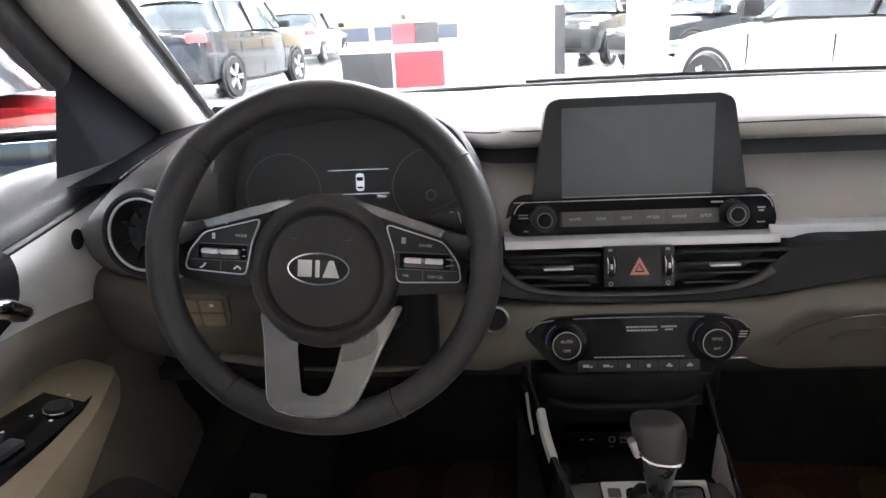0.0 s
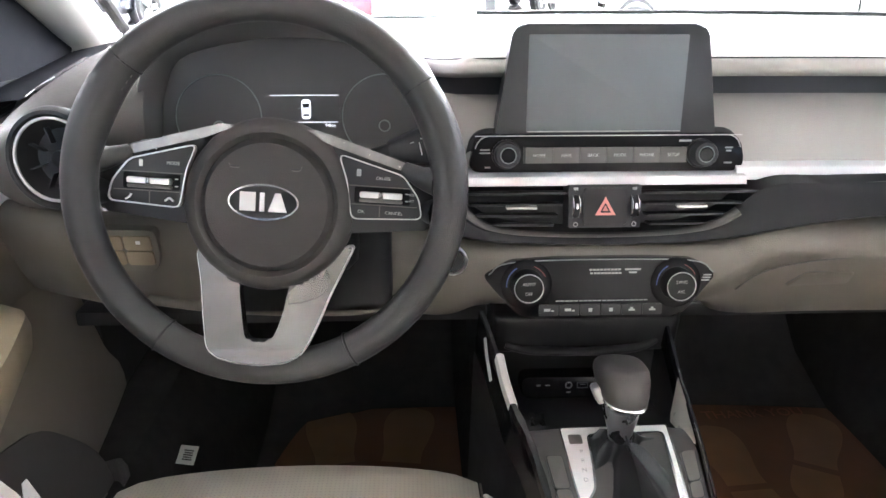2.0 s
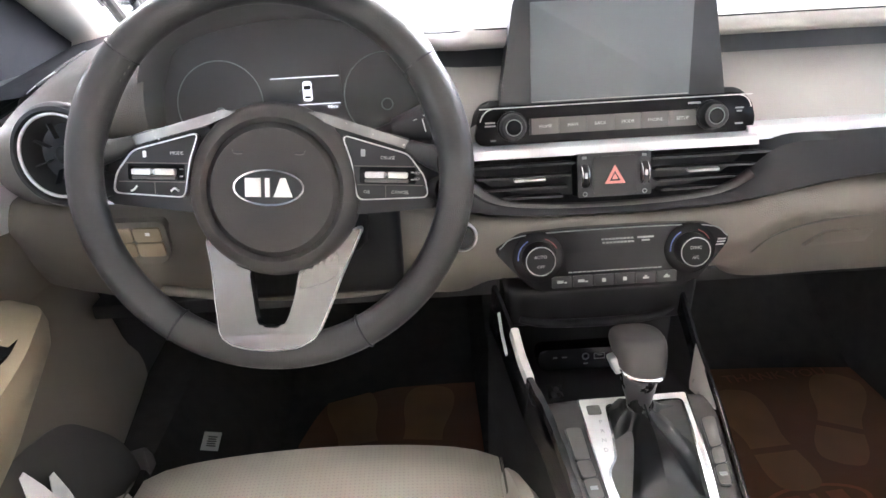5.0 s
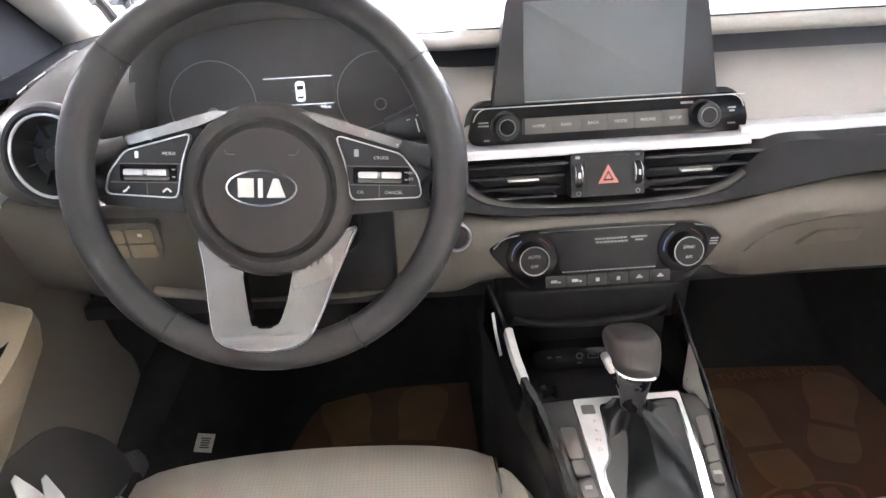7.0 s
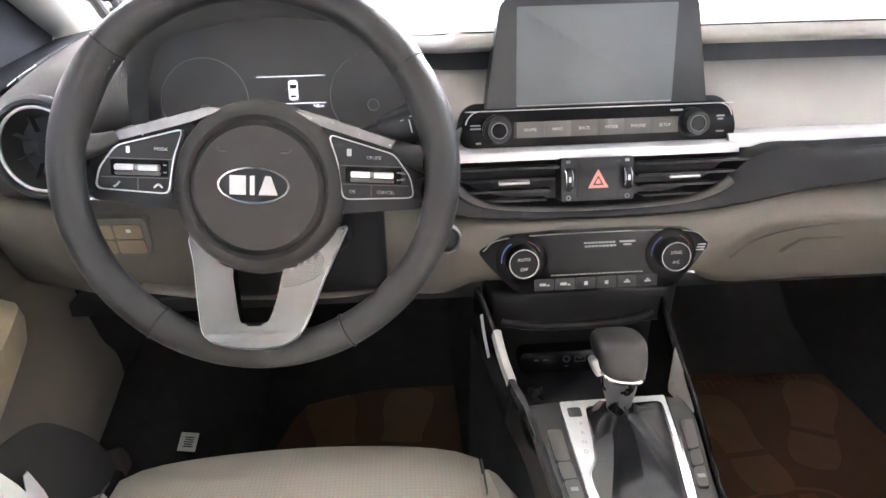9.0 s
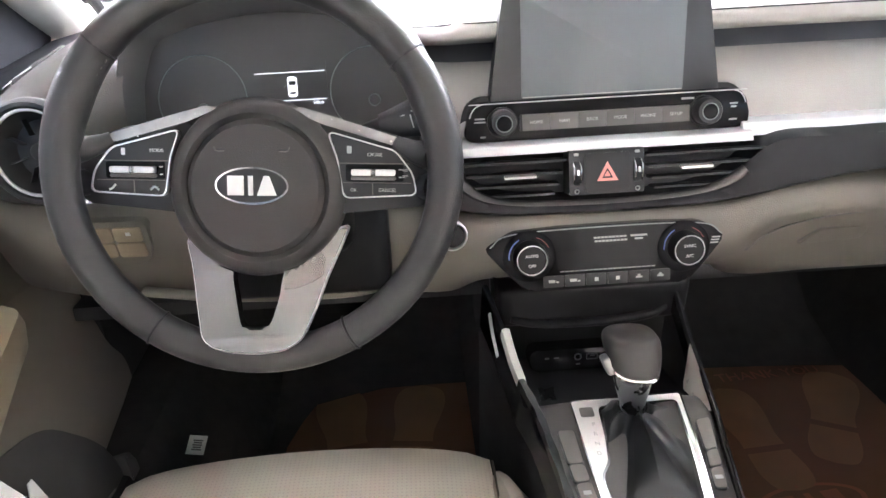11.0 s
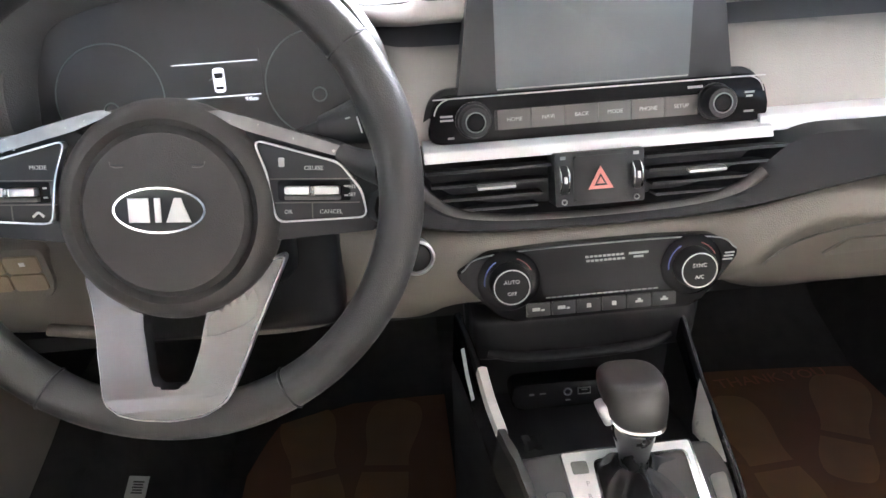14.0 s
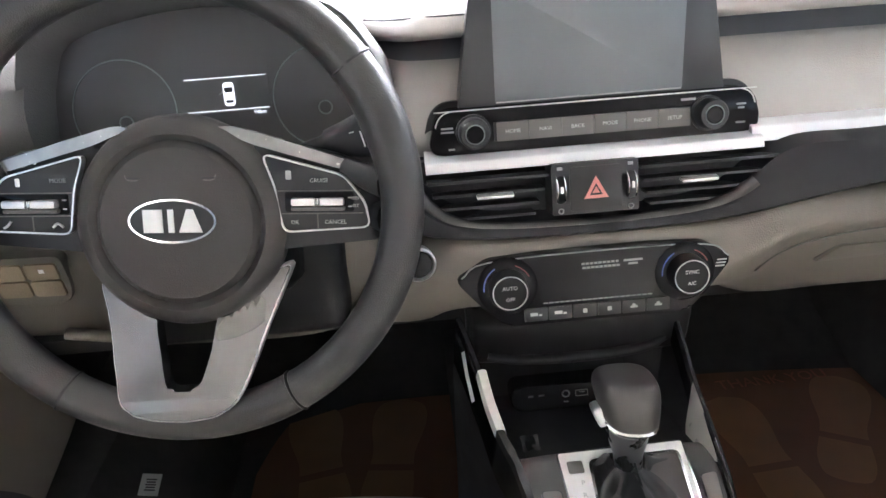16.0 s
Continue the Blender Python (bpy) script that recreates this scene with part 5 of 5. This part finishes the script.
bars("fine_print", [(-0.03, 0.003, 0.005, 0.002), (-0.019, 0.003, 0.006, 0.0015), (0.006, -0.006, 0.005, 0.0015), (0.023, 0.0035, 0.006, 0.001)], mso, M_DIM, sock)

mpl = flat_frame(CXC + 0.011, -0.105, 0.6005, 6.5)
po = rounded([(-0.062, 0.0735), (0.0535, 0.0755), (0.0480, 0.02), (0.0420, -0.025), (0.0365, -0.0575), (0.030, -0.10), (-0.056, -0.10), (-0.0597, -0.047), (-0.0605, -0.02), (-0.0612, 0.0), (-0.0615, 0.02)], 0.004)
pi = rounded([(-0.0347, 0.062), (0.0455, 0.064), (0.0410, 0.02), (0.0360, -0.02), (0.0310, -0.05), (0.025, -0.088), (-0.048, -0.088), (-0.0535, -0.04), (-0.0527, -0.025), (-0.0425, -0.010), (-0.038, 0.02)], 0.006)
plate = part("gear_plate", ring_prism(po, pi, 0.0, 0.0062), M_PLATE, con, "satin silver gear plate", mpl)
part("plate_lip", ring_prism(grow(pi, 0.0014), grow(pi, -0.0008), 0.0, 0.0078), M_CHROME, plate, "bright inner lip", mpl)
part("plate_rim", ring_prism(grow(po, 0.001), grow(po, -0.0006), 0.0, 0.0070), M_CHROME, plate, "bright outer rim", mpl)
part("shift_lock_cover", prism(rect(-0.0555, 0.0505, -0.0415, 0.0635, 0.002), 0.0062, 0.007, 0.0004), M_COVER, plate, "small grey cover", mpl)
for j, wd in enumerate("PRND"):
    words("gear_letter", wd, 0.0068, mpl @ pose(-0.0455 - 0.0012 * j, 0.040 - 0.0125 * j, 0.0062), M_GREYPRINT, plate)
mpb = flat_frame(CXC + 0.011, -0.105, 0.6045, 6.5)
CONSOLE_KEYS = (
    ((-0.0824, 0.0357), (-0.0666, 0.0350), (-0.0662, -0.0060), (-0.0803, -0.0062)),
    ((-0.0803, -0.0082), (-0.0662, -0.0080), (-0.0648, -0.0272), (-0.0788, -0.0286)),
    ((-0.0786, -0.0306), (-0.0646, -0.0292), (-0.0632, -0.0520), (-0.0770, -0.0530)),
    ((0.0572, 0.0372), (0.0715, 0.0392), (0.0640, 0.0009), (0.0522, -0.0018)),
    ((0.0519, -0.0038), (0.0636, -0.0012), (0.0602, -0.0205), (0.0482, -0.0225)),
    ((0.0479, -0.0245), (0.0598, -0.0225), (0.0548, -0.0470), (0.0443, -0.0460)),
)
for j, corners in enumerate(CONSOLE_KEYS):
    q = rounded(corners, 0.0035)
    part("button_gap", prism(grow(q, 0.0011), -0.008, 0.0008), M_BLACK, con, "dark gap round the button", mpb)
    bt = part("console_button", prism(q, -0.008, 0.0015, 0.0006), M_KEY, con, "taupe console button", mpb)
    if j % 3 == 2:
        cu, cv = (sum(c[k] for c in corners) / 4 for k in (0, 1))
        part("symbol", box((0.007, 0.004, 0.0005), (cu, cv, 0.0018)), M_GREYPRINT, bt, "", mpb)

gear = thing("gear_lever", "black gear knob with silver collar and leather boot", "gear lever", (0, -0.08, 0.6))
boot = []
base = []
for a, b in zip(pi, pi[1:] + pi[:1]):
    base += [a, ((a[0] + b[0]) / 2, (a[1] + b[1]) / 2)]
for k in range(15):
    f = k / 14
    ring = []
    for u, v in base:
        g = math.atan2(v - 0.052, u + 0.004)
        nu, nv = -0.003 + 0.0150 * math.cos(g), 0.055 + 0.0160 * math.sin(g)
        hump = 4 * f * (1 - f)
        bumps = sum(a * math.exp(-((g - c) / wd) ** 2) for a, c, wd in ((0.024, -1.62, 0.24), (0.013, -2.50, 0.22), (0.011, -0.92, 0.2), (-0.011, -2.05, 0.2), (-0.016, -0.42, 0.36), (0.008, 2.6, 0.4)))
        lift = max(0.0008, 0.003 + 0.012 * f ** 1.7 + hump * (bumps + 0.002 * math.sin(9 * g + 4 * f)))
        pull = f ** 0.85
        wave = 1 + 0.05 * hump * math.sin(5 * g + 1.0)
        ring.append(mpl @ Vector(((u + (nu - u) * pull) * wave, v + (nv - v) * pull, lift)))
    boot.append(ring)
part("boot", loft(boot, closed=True), M_BOOT, gear, "folded black leather boot")
part("boot_seam", tube([(-0.0065, -0.135, 0.6185), (-0.006, -0.115, 0.6235), (-0.005, -0.09, 0.6290), (-0.004, -0.070, 0.6320)], 0.0011, 6), M_BLACK, gear, "seam of the boot")
mg = pose(-0.002, -0.045, 0.6225, -12)


def slanted(h, a, b, dy, power, tilt):
    """One rounded ring of the lever, rising to the rear and to the button side."""
    ring = []
    for g in np.linspace(0, 2 * math.pi, 36, endpoint=False):
        x = a * math.copysign(abs(math.cos(g)) ** power, math.cos(g))
        y = b * math.copysign(abs(math.sin(g)) ** power, math.sin(g))
        ring.append((x, dy + y, h + tilt * (y - 0.3 * x)))
    return ring


coll = [slanted(h, a, b, 0.0, 0.9, tl) for h, a, b, tl in spline([(-0.022, 0.0120, 0.0130, 0.0), (-0.004, 0.0126, 0.0140, 0.0), (0.008, 0.0155, 0.0165, 0.05), (0.020, 0.0180, 0.0195, 0.16), (0.031, 0.0196, 0.0222, 0.30), (0.038, 0.0222, 0.0245, 0.38)], 4)]
part("collar", loft(coll, closed=True, caps=True), M_COLLAR, gear, "satin grey collar", mg)
part("collar_ring", loft([slanted(h, a, b, 0.0, 0.9, tl) for h, a, b, tl in ((0.0275, 0.0197, 0.0216, 0.24), (0.0285, 0.0205, 0.0226, 0.25), (0.0305, 0.0206, 0.0230, 0.28), (0.0315, 0.0198, 0.0224, 0.29))], closed=True), M_COLLAR, gear, "narrow step in the collar", mg)
kn = [slanted(h, a, b, dy, 0.72, tl) for h, a, b, dy, tl in spline([(0.041, 0.0232, 0.0258, 0.0, 0.40), (0.044, 0.0252, 0.0278, 0.0, 0.38), (0.051, 0.0268, 0.0298, 0.002, 0.27), (0.059, 0.0276, 0.0305, 0.004, 0.15), (0.066, 0.0264, 0.029, 0.005, 0.08), (0.0702, 0.0218, 0.024, 0.005, 0.04), (0.072, 0.009, 0.010, 0.005, 0.02)], 4)]
part("knob", loft(kn, closed=True, caps=True), M_KNOB, gear, "black leather knob", mg)
part("knob_band", loft([slanted(h, a, b, 0.0, 0.75, tl) for h, a, b, tl in ((0.0375, 0.0226, 0.0250, 0.39), (0.0385, 0.0246, 0.0272, 0.40), (0.0408, 0.0254, 0.0281, 0.40), (0.0420, 0.0245, 0.0270, 0.39))], closed=True), M_CHROME, gear, "bright band below the leather", mg)
part("release_button", box((0.009, 0.018, 0.019), (0, 0, 0), 0.0038, 3), M_SILVER, gear, "silver release button", mg @ pose(-0.0262, -0.004, 0.0415, 0, -22, 0))

bc = thing("barcode_label", "white paper label wrapped along the console rail", "label", (-0.115, 0.0, 0.66))
rows = []
for x, y, z in spline([(-0.1195, 0.022, 0.6735), (-0.115, 0.0, 0.6545), (-0.1085, -0.022, 0.6375)], 5):
    rows.append([(x - 0.0085, y, z - 0.006), (x - 0.0065, y, z + 0.0015), (x - 0.002, y, z + 0.0026), (x + 0.0015, y, z + 0.0012), (x + 0.002, y, z - 0.004)])
part("paper", loft(rows), M_LABEL, bc)
tg = thing("paper_tag", "narrow pale paper tag stuck on the console side", "label", (-0.13, 0.02, 0.66))
rows = [[(x - 0.003, y, z - 0.002), (x, y, z)] for x, y, z in ((-0.1365, 0.034, 0.690), (-0.1345, 0.024, 0.669), (-0.131, 0.012, 0.648))]
part("paper", loft(rows), M_GREYPRINT, tg)
fl = thing("protective_film", "strip of clear protective film peeling from the console rail", "film", (-0.1, -0.06, 0.62))
fs = []
for i, (x, y, z) in enumerate(spline([(-0.109, -0.022, 0.6395), (-0.0955, -0.06, 0.6210), (-0.0885, -0.13, 0.6100), (-0.084, -0.2, 0.6025)], 6)):
    q = 0.0012 * math.sin(i * 1.7)
    fs.append([(x - 0.0078, y, z - 0.008), (x - 0.0065 + q * 0.5, y, z + 0.0008), (x - 0.003, y, z + 0.0012 + q * 0.3), (x - q * 0.5, y, z + 0.0008)])
part("strip", loft(fs), M_FILM2, fl)
scrap = tagged(part("film_scrap", loft([[(-0.006 + 0.003 * i, 0.005 - 0.0033 * j, 0.0018 * math.sin(2.1 * i + 1.3 * j)) for i in range(5)] for j in range(4)]), M_FILM2, None, "", pose(-0.083, -0.012, 0.612, 20, 8, 10) @ Matrix.Scale(1.5, 4)), "crumpled scrap of clear film beside the tray", "film")

# ---- seats ----
def seat(x, label, lean=0, back=0.0):
    t = thing("car_seat", label, "car seat", (x, -0.3, 0.3), "front seats")
    hw = 0.216
    secs = []
    for y, z, s in ((0.055, 0.44, 0.96), (0.064, 0.478, 0.98), (0.062, 0.499, 0.99), (0.046, 0.514, 0.995), (-0.01, 0.519, 1.0), (-0.1, 0.519, 1.0), (-0.25, 0.505, 1.0), (-0.45, 0.49, 1.0), (-0.58, 0.49, 1.0)):
        row = []
        for i in range(17):
            f = -1 + i / 8
            bow = -0.014 * f * f * (1 if y > -0.1 else 0.2)
            row.append((x + f * hw * s, y + bow, z - 0.004 - 0.012 * abs(f) ** 9 - 0.009 * abs(f) ** 2))
        secs.append(row)
    part("cushion", loft(secs), M_SEATP, t, "perforated beige leather cushion")
    for sx in (-1, 1):
        bl = []
        for y, w, z in spline([(-0.0, 0.012, 0.50), (-0.03, 0.03, 0.512), (-0.1, 0.045, 0.528), (-0.3, 0.05, 0.54), (-0.58, 0.05, 0.55)], 4):
            bl.append([(x + sx * (hw - 0.002), y, z - 0.1), (x + sx * (hw - 0.003), y, z - 0.012), (x + sx * (hw + w * 0.25), y, z), (x + sx * (hw + w * 0.6), y, z), (x + sx * (hw + w * 0.95), y, z - 0.018), (x + sx * (hw + w), y, z - 0.12)])
        part("bolster", loft(bl, caps=True), M_SEAT, t, "beige leather side bolster")
        part("seam", tube([(x + sx * hw, 0.012, 0.505), (x + sx * hw, -0.03, 0.509), (x + sx * hw, -0.2, 0.50)], 0.0012, 6), M_LOWER, t, "stitched seam")
    part("base", box((0.4, 0.5, 0.17), (x, -0.28, 0.37), 0.02), M_BLACK, t, "black seat base")
    part("front_skirt", box((0.38, 0.02, 0.16), (x, 0.02, 0.38), 0.008), M_BLACK, t, "black front skirt")
    if lean:
        bk = []
        for f in np.linspace(0, 1, 8):
            z, y = 0.5 + (0.62 if lean == 1 else 0.36) * f, -0.62 - (0.2 if lean == 1 else 0.58) * f - (0.0 if lean == 1 else 0.06)
            bk.append([(x - 0.24, y - 0.02, z), (x - 0.2, y + 0.06, z), (x, y + 0.04, z), (x + 0.2, y + 0.06, z), (x + 0.24, y - 0.02, z), (x, y - 0.08, z)])
        part("backrest", loft(bk, closed=True, caps=True), M_SEAT, t, "beige leather backrest")
        part("headrest", box((0.26, 0.1, 0.18), (x, -0.84 if lean == 1 else -1.36, 1.24 if lean == 1 else 0.92), 0.04, 3), M_SEAT, t, "beige headrest")
    t.location.y -= back
    return t


# Driver backrest is unseen, laid back to cut bounce and reflections on the wheel.
seat(-0.357, "beige perforated leather driver seat, unseen backrest reclined to dim reflections", 2)
seat(0.36, "beige perforated leather passenger seat", 1, 0.14)

# ---- driver door ----
door = thing("door_1", "closed driver door with silver trim and tan armrest", "car door", (-0.72, 0.0, 0.5), kind="structure")
XD = -0.70


def band(name, st, material, label):
    """st: [(y, [(x, z), ...])] from front to rear."""
    rows = [spline(p, 4) for _, p in st]
    packed = [np.r_[y, np.ravel(r)] for (y, _), r in zip(st, rows)]
    secs = [[(x, f[0], z) for x, z in f[1:].reshape(-1, 2)] for f in spline(packed, 4)]
    return part(name, loft(secs), material, door, label)


band("sill", [(0.31, [(-0.77, 0.940), (-0.735, 0.938), (-0.695, 0.930), (-0.668, 0.917)]), (0.155, [(-0.77, 0.950), (-0.735, 0.947), (-0.705, 0.926), (-0.695, 0.907)]), (0.0, [(-0.77, 0.945), (-0.735, 0.943), (-0.702, 0.918), (-0.693, 0.893)]), (-0.4, [(-0.77, 0.935), (-0.735, 0.932), (-0.702, 0.905), (-0.693, 0.88)]), (-0.72, [(-0.77, 0.93), (-0.735, 0.928), (-0.702, 0.9), (-0.693, 0.875)])], M_SILL, "grey top of the door")
band("trim_panel", [(0.30, [(-0.69, 0.92), (-0.686, 0.885), (-0.69, 0.85), (-0.695, 0.80), (-0.70, 0.755)]), (0.2, [(-0.692, 0.911), (-0.688, 0.88), (-0.692, 0.845), (-0.697, 0.80), (-0.70, 0.768)]), (0.0, [(-0.69, 0.892), (-0.686, 0.87), (-0.69, 0.845), (-0.695, 0.82), (-0.70, 0.798)]), (-0.4, [(-0.69, 0.878), (-0.686, 0.86), (-0.69, 0.845), (-0.695, 0.835), (-0.70, 0.825)]), (-0.72, [(-0.69, 0.872), (-0.686, 0.86), (-0.69, 0.85), (-0.695, 0.842), (-0.70, 0.835)])], M_DOORTRIM, "pale silver door trim")
part("trim_gap", tube([(-0.693, 0.28, 0.919), (-0.691, 0.1, 0.902), (-0.69, -0.1, 0.888), (-0.69, -0.5, 0.876)], 0.0048, 6), M_BLACK, door, "dark gap line")
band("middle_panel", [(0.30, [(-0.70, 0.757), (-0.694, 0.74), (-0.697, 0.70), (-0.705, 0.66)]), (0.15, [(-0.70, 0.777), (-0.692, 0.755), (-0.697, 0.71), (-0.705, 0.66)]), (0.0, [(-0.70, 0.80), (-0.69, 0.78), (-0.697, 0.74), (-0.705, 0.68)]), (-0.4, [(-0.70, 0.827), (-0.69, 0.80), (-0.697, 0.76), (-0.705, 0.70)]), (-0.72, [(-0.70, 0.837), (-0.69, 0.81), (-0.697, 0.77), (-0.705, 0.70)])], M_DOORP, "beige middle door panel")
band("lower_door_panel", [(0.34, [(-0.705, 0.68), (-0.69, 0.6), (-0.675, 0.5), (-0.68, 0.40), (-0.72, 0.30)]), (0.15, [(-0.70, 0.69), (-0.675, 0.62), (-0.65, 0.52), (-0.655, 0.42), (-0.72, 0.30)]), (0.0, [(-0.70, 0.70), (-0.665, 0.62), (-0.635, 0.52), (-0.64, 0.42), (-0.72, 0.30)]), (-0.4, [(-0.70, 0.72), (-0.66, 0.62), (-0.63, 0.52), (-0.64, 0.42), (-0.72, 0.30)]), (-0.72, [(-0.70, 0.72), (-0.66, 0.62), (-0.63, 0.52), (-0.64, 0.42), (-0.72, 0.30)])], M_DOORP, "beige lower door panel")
arm = []
for y, xi, z, tk in spline([(0.10, -0.675, 0.700, 0.03), (0.06, -0.64, 0.715, 0.05), (0.0, -0.61, 0.728, 0.07), (-0.1, -0.59, 0.722, 0.09), (-0.3, -0.583, 0.71, 0.1), (-0.62, -0.60, 0.705, 0.1)], 5):
    arm.append([(-0.705, y, z + 0.012), (xi - 0.02, y, z + 0.008), (xi - 0.004, y, z + 0.002), (xi, y, z - 0.012), (xi - 0.004, y, z - 0.035), (xi - 0.03, y, z - tk), (-0.705, y, z - tk - 0.01)])
part("armrest", loft(arm, closed=True, caps=True), M_ARM, door, "tan leather armrest")
mar = pose(-0.643, -0.10, 0.7350, -2, 4, -9)
pnl = rounded([(-0.036, 0.102), (-0.008, 0.100), (0.012, 0.082), (0.026, 0.045), (0.034, -0.02), (0.034, -0.2), (-0.044, -0.2), (-0.040, 0.02)], 0.010)
wp = part("window_switch_panel", prism(pnl, -0.01, 0.002, 0.001), M_GLOSS, door, "black window switch panel", mar)
for a in range(2):
    for b in range(2):
        part("window_switch", box((0.017, 0.03, 0.007), (-0.012 + 0.024 * a, -0.045 - 0.045 * b, 0.0045), 0.003), M_BLACK, wp, "black rocker switch", mar)
part("mirror_control", lathe([(0.014, 0), (0.013, 0.005), (0, 0.006)], 24), M_BLACK, wp, "round mirror control", mar @ pose(0.002, 0.035, 0.002))
part("mirror_control_ring", torus(0.0145, 0.0009, 28, 6, 1, 180, 330), M_CHROME, wp, "bright arc", mar @ pose(0.002, 0.035, 0.003))
for u, v in ((-0.008, 0.062), (0.004, 0.064), (-0.014, 0.015), (0.012, 0.012), (-0.018, -0.018)):
    part("symbol", box((0.003, 0.003, 0.0006), (u, v, 0.0024)), M_WHITE, wp, "", mar)
part("door_hole", lathe([(0.0, 0.0), (0.011, 0.0), (0.0125, 0.0008), (0.013, 0.0)], 28), M_BLACK, door, "round black hole in the trim", pose(-0.6865, 0.106, 0.871, 0, 90, 0) @ pose(0, 0, 0.003))
hb = prism(rounded([(-0.09, 0.0), (-0.06, 0.038), (0.05, 0.045), (0.068, 0.02), (0.055, -0.03), (0.0, -0.045), (-0.07, -0.04)], 0.02), -0.006, 0.004, 0.002)
part("handle_bowl", hb, M_BLACK, door, "black inner handle bowl", face_frame(-0.688, -0.075, 0.858, 0, 90) @ pose(0, 0, 0, 0, 0, 0))
part("inner_handle", tube([(-0.682, -0.11, 0.86), (-0.668, -0.07, 0.852), (-0.668, -0.045, 0.838), (-0.68, -0.02, 0.83)], 0.011, 10), M_CHROME, door, "chrome inner handle")
mpk = face_frame(-0.638, 0.02, 0.53, 17, 90)
pocket = rounded([(-0.30, 0.075), (-0.06, 0.07), (0.02, 0.05), (0.07, -0.015), (0.088, -0.06), (0.05, -0.16), (-0.30, -0.16)], 0.03)
part("pocket_mouth", prism(pocket, -0.03, 0.006, 0.003), M_POCKET, door, "dim grey mouth of the door pocket", mpk)
wall_pts = [(0.088, -0.058), (0.105, -0.075), (0.06, -0.18), (0.0, -0.25), (-0.02, -0.235), (0.045, -0.165)]
part("pocket_wall", prism(rounded(wall_pts, 0.008), -0.02, 0.016, 0.005), M_POCKET, door, "dim outer wall of the door pocket", mpk)
part("window_frame", tube([(-0.716, 0.185, 1.070), (-0.705, 0.11, 1.118), (-0.675, -0.02, 1.205), (-0.63, -0.16, 1.31), (-0.61, -0.24, 1.38)], 0.022, 10, 5, 1.4), M_BLACK, door, "black window frame")
sail = bmesh.new()
for q in ([(-0.722, 0.146, 0.925), (-0.718, 0.28, 0.905), (-0.715, 0.42, 0.915), (-0.712, 0.44, 0.960), (-0.708, 0.36, 1.005), (-0.704, 0.26, 1.055), (-0.70, 0.17, 1.105), (-0.708, 0.168, 1.052)],):
    own = [sail.verts.new(p) for p in q]
    sail.faces.new(own)
bmesh.ops.solidify(sail, geom=sail.faces[:], thickness=0.02)
part("mirror_sail", sail, M_SAIL, door, "black corner panel by the mirror")
foot_rows = [[(-0.722, 0.142, 0.926), (-0.718, 0.22, 0.930), (-0.715, 0.30, 0.936), (-0.712, 0.44, 0.950)], [(-0.645, 0.150, 0.932), (-0.626, 0.197, 0.949), (-0.608, 0.242, 0.964), (-0.60, 0.42, 0.975)]]
bm = loft([spline(r, 4) for r in foot_rows])
bmesh.ops.solidify(bm, geom=bm.faces[:], thickness=0.006)
part("corner_foot", bm, M_SAIL, door, "slate foot of the corner panel")
dg = part("door_glass", loft([[(-0.75, 0.15, 0.93), (-0.75, -0.1, 0.93), (-0.75, -0.7, 0.93)], [(-0.66, 0.04, 1.18), (-0.66, -0.2, 1.2), (-0.66, -0.7, 1.2)], [(-0.61, -0.12, 1.36), (-0.61, -0.3, 1.36), (-0.61, -0.75, 1.36)]]), M_WINDSHIELD, door, "clear side glass")
dg.visible_shadow = False
for yy, zz, ln in ((-0.037, 0.568, -6), (-0.079, 0.605, 6)):
    pp = tagged(part("folded_paper", prism([(-0.036, -0.15), (0.034, -0.15), (0.012, -0.03), (0.003, 0.0), (-0.004, -0.001), (-0.012, -0.03)], -0.0006, 0.0006), M_WHITE, None, "", face_frame(-0.628, yy, zz, 10, 80) @ pose(0, 0, 0, 0, 0, ln)), "white paper folded to a point in the door pocket", "paper", "papers in the door pocket")
wm = thing("wing_mirror", "black wing mirror outside the driver window", "mirror", (-0.95, 0.3, 0.98))
part("housing", box((0.22, 0.12, 0.14), (0, 0, 0), 0.045, 3), M_GLOSS, wm, "", pose(-0.91, 0.40, 0.905, 0, 0, 12))
part("arm", tube([(-0.76, 0.28, 0.915), (-0.80, 0.34, 0.92), (-0.86, 0.39, 0.935)], 0.025, 10), M_BLACK, wm)
part("mirror_glass", box((0.17, 0.006, 0.11), (0, 0, 0), 0.002), M_MIRROR, wm, "mirror glass", pose(-0.915, 0.336, 0.905, 0, 0, 12))
# passenger door, plain and mostly out of sight
pd = thing("door_2", "closed passenger door with beige lining", "car door", (0.72, 0.0, 0.5), kind="structure")
part("panel", box((0.06, 1.05, 0.62), (0.73, -0.2, 0.62), 0.02), M_LOWER, pd)
part("armrest", box((0.09, 0.6, 0.06), (0.67, -0.3, 0.7), 0.02), M_ARM, pd)
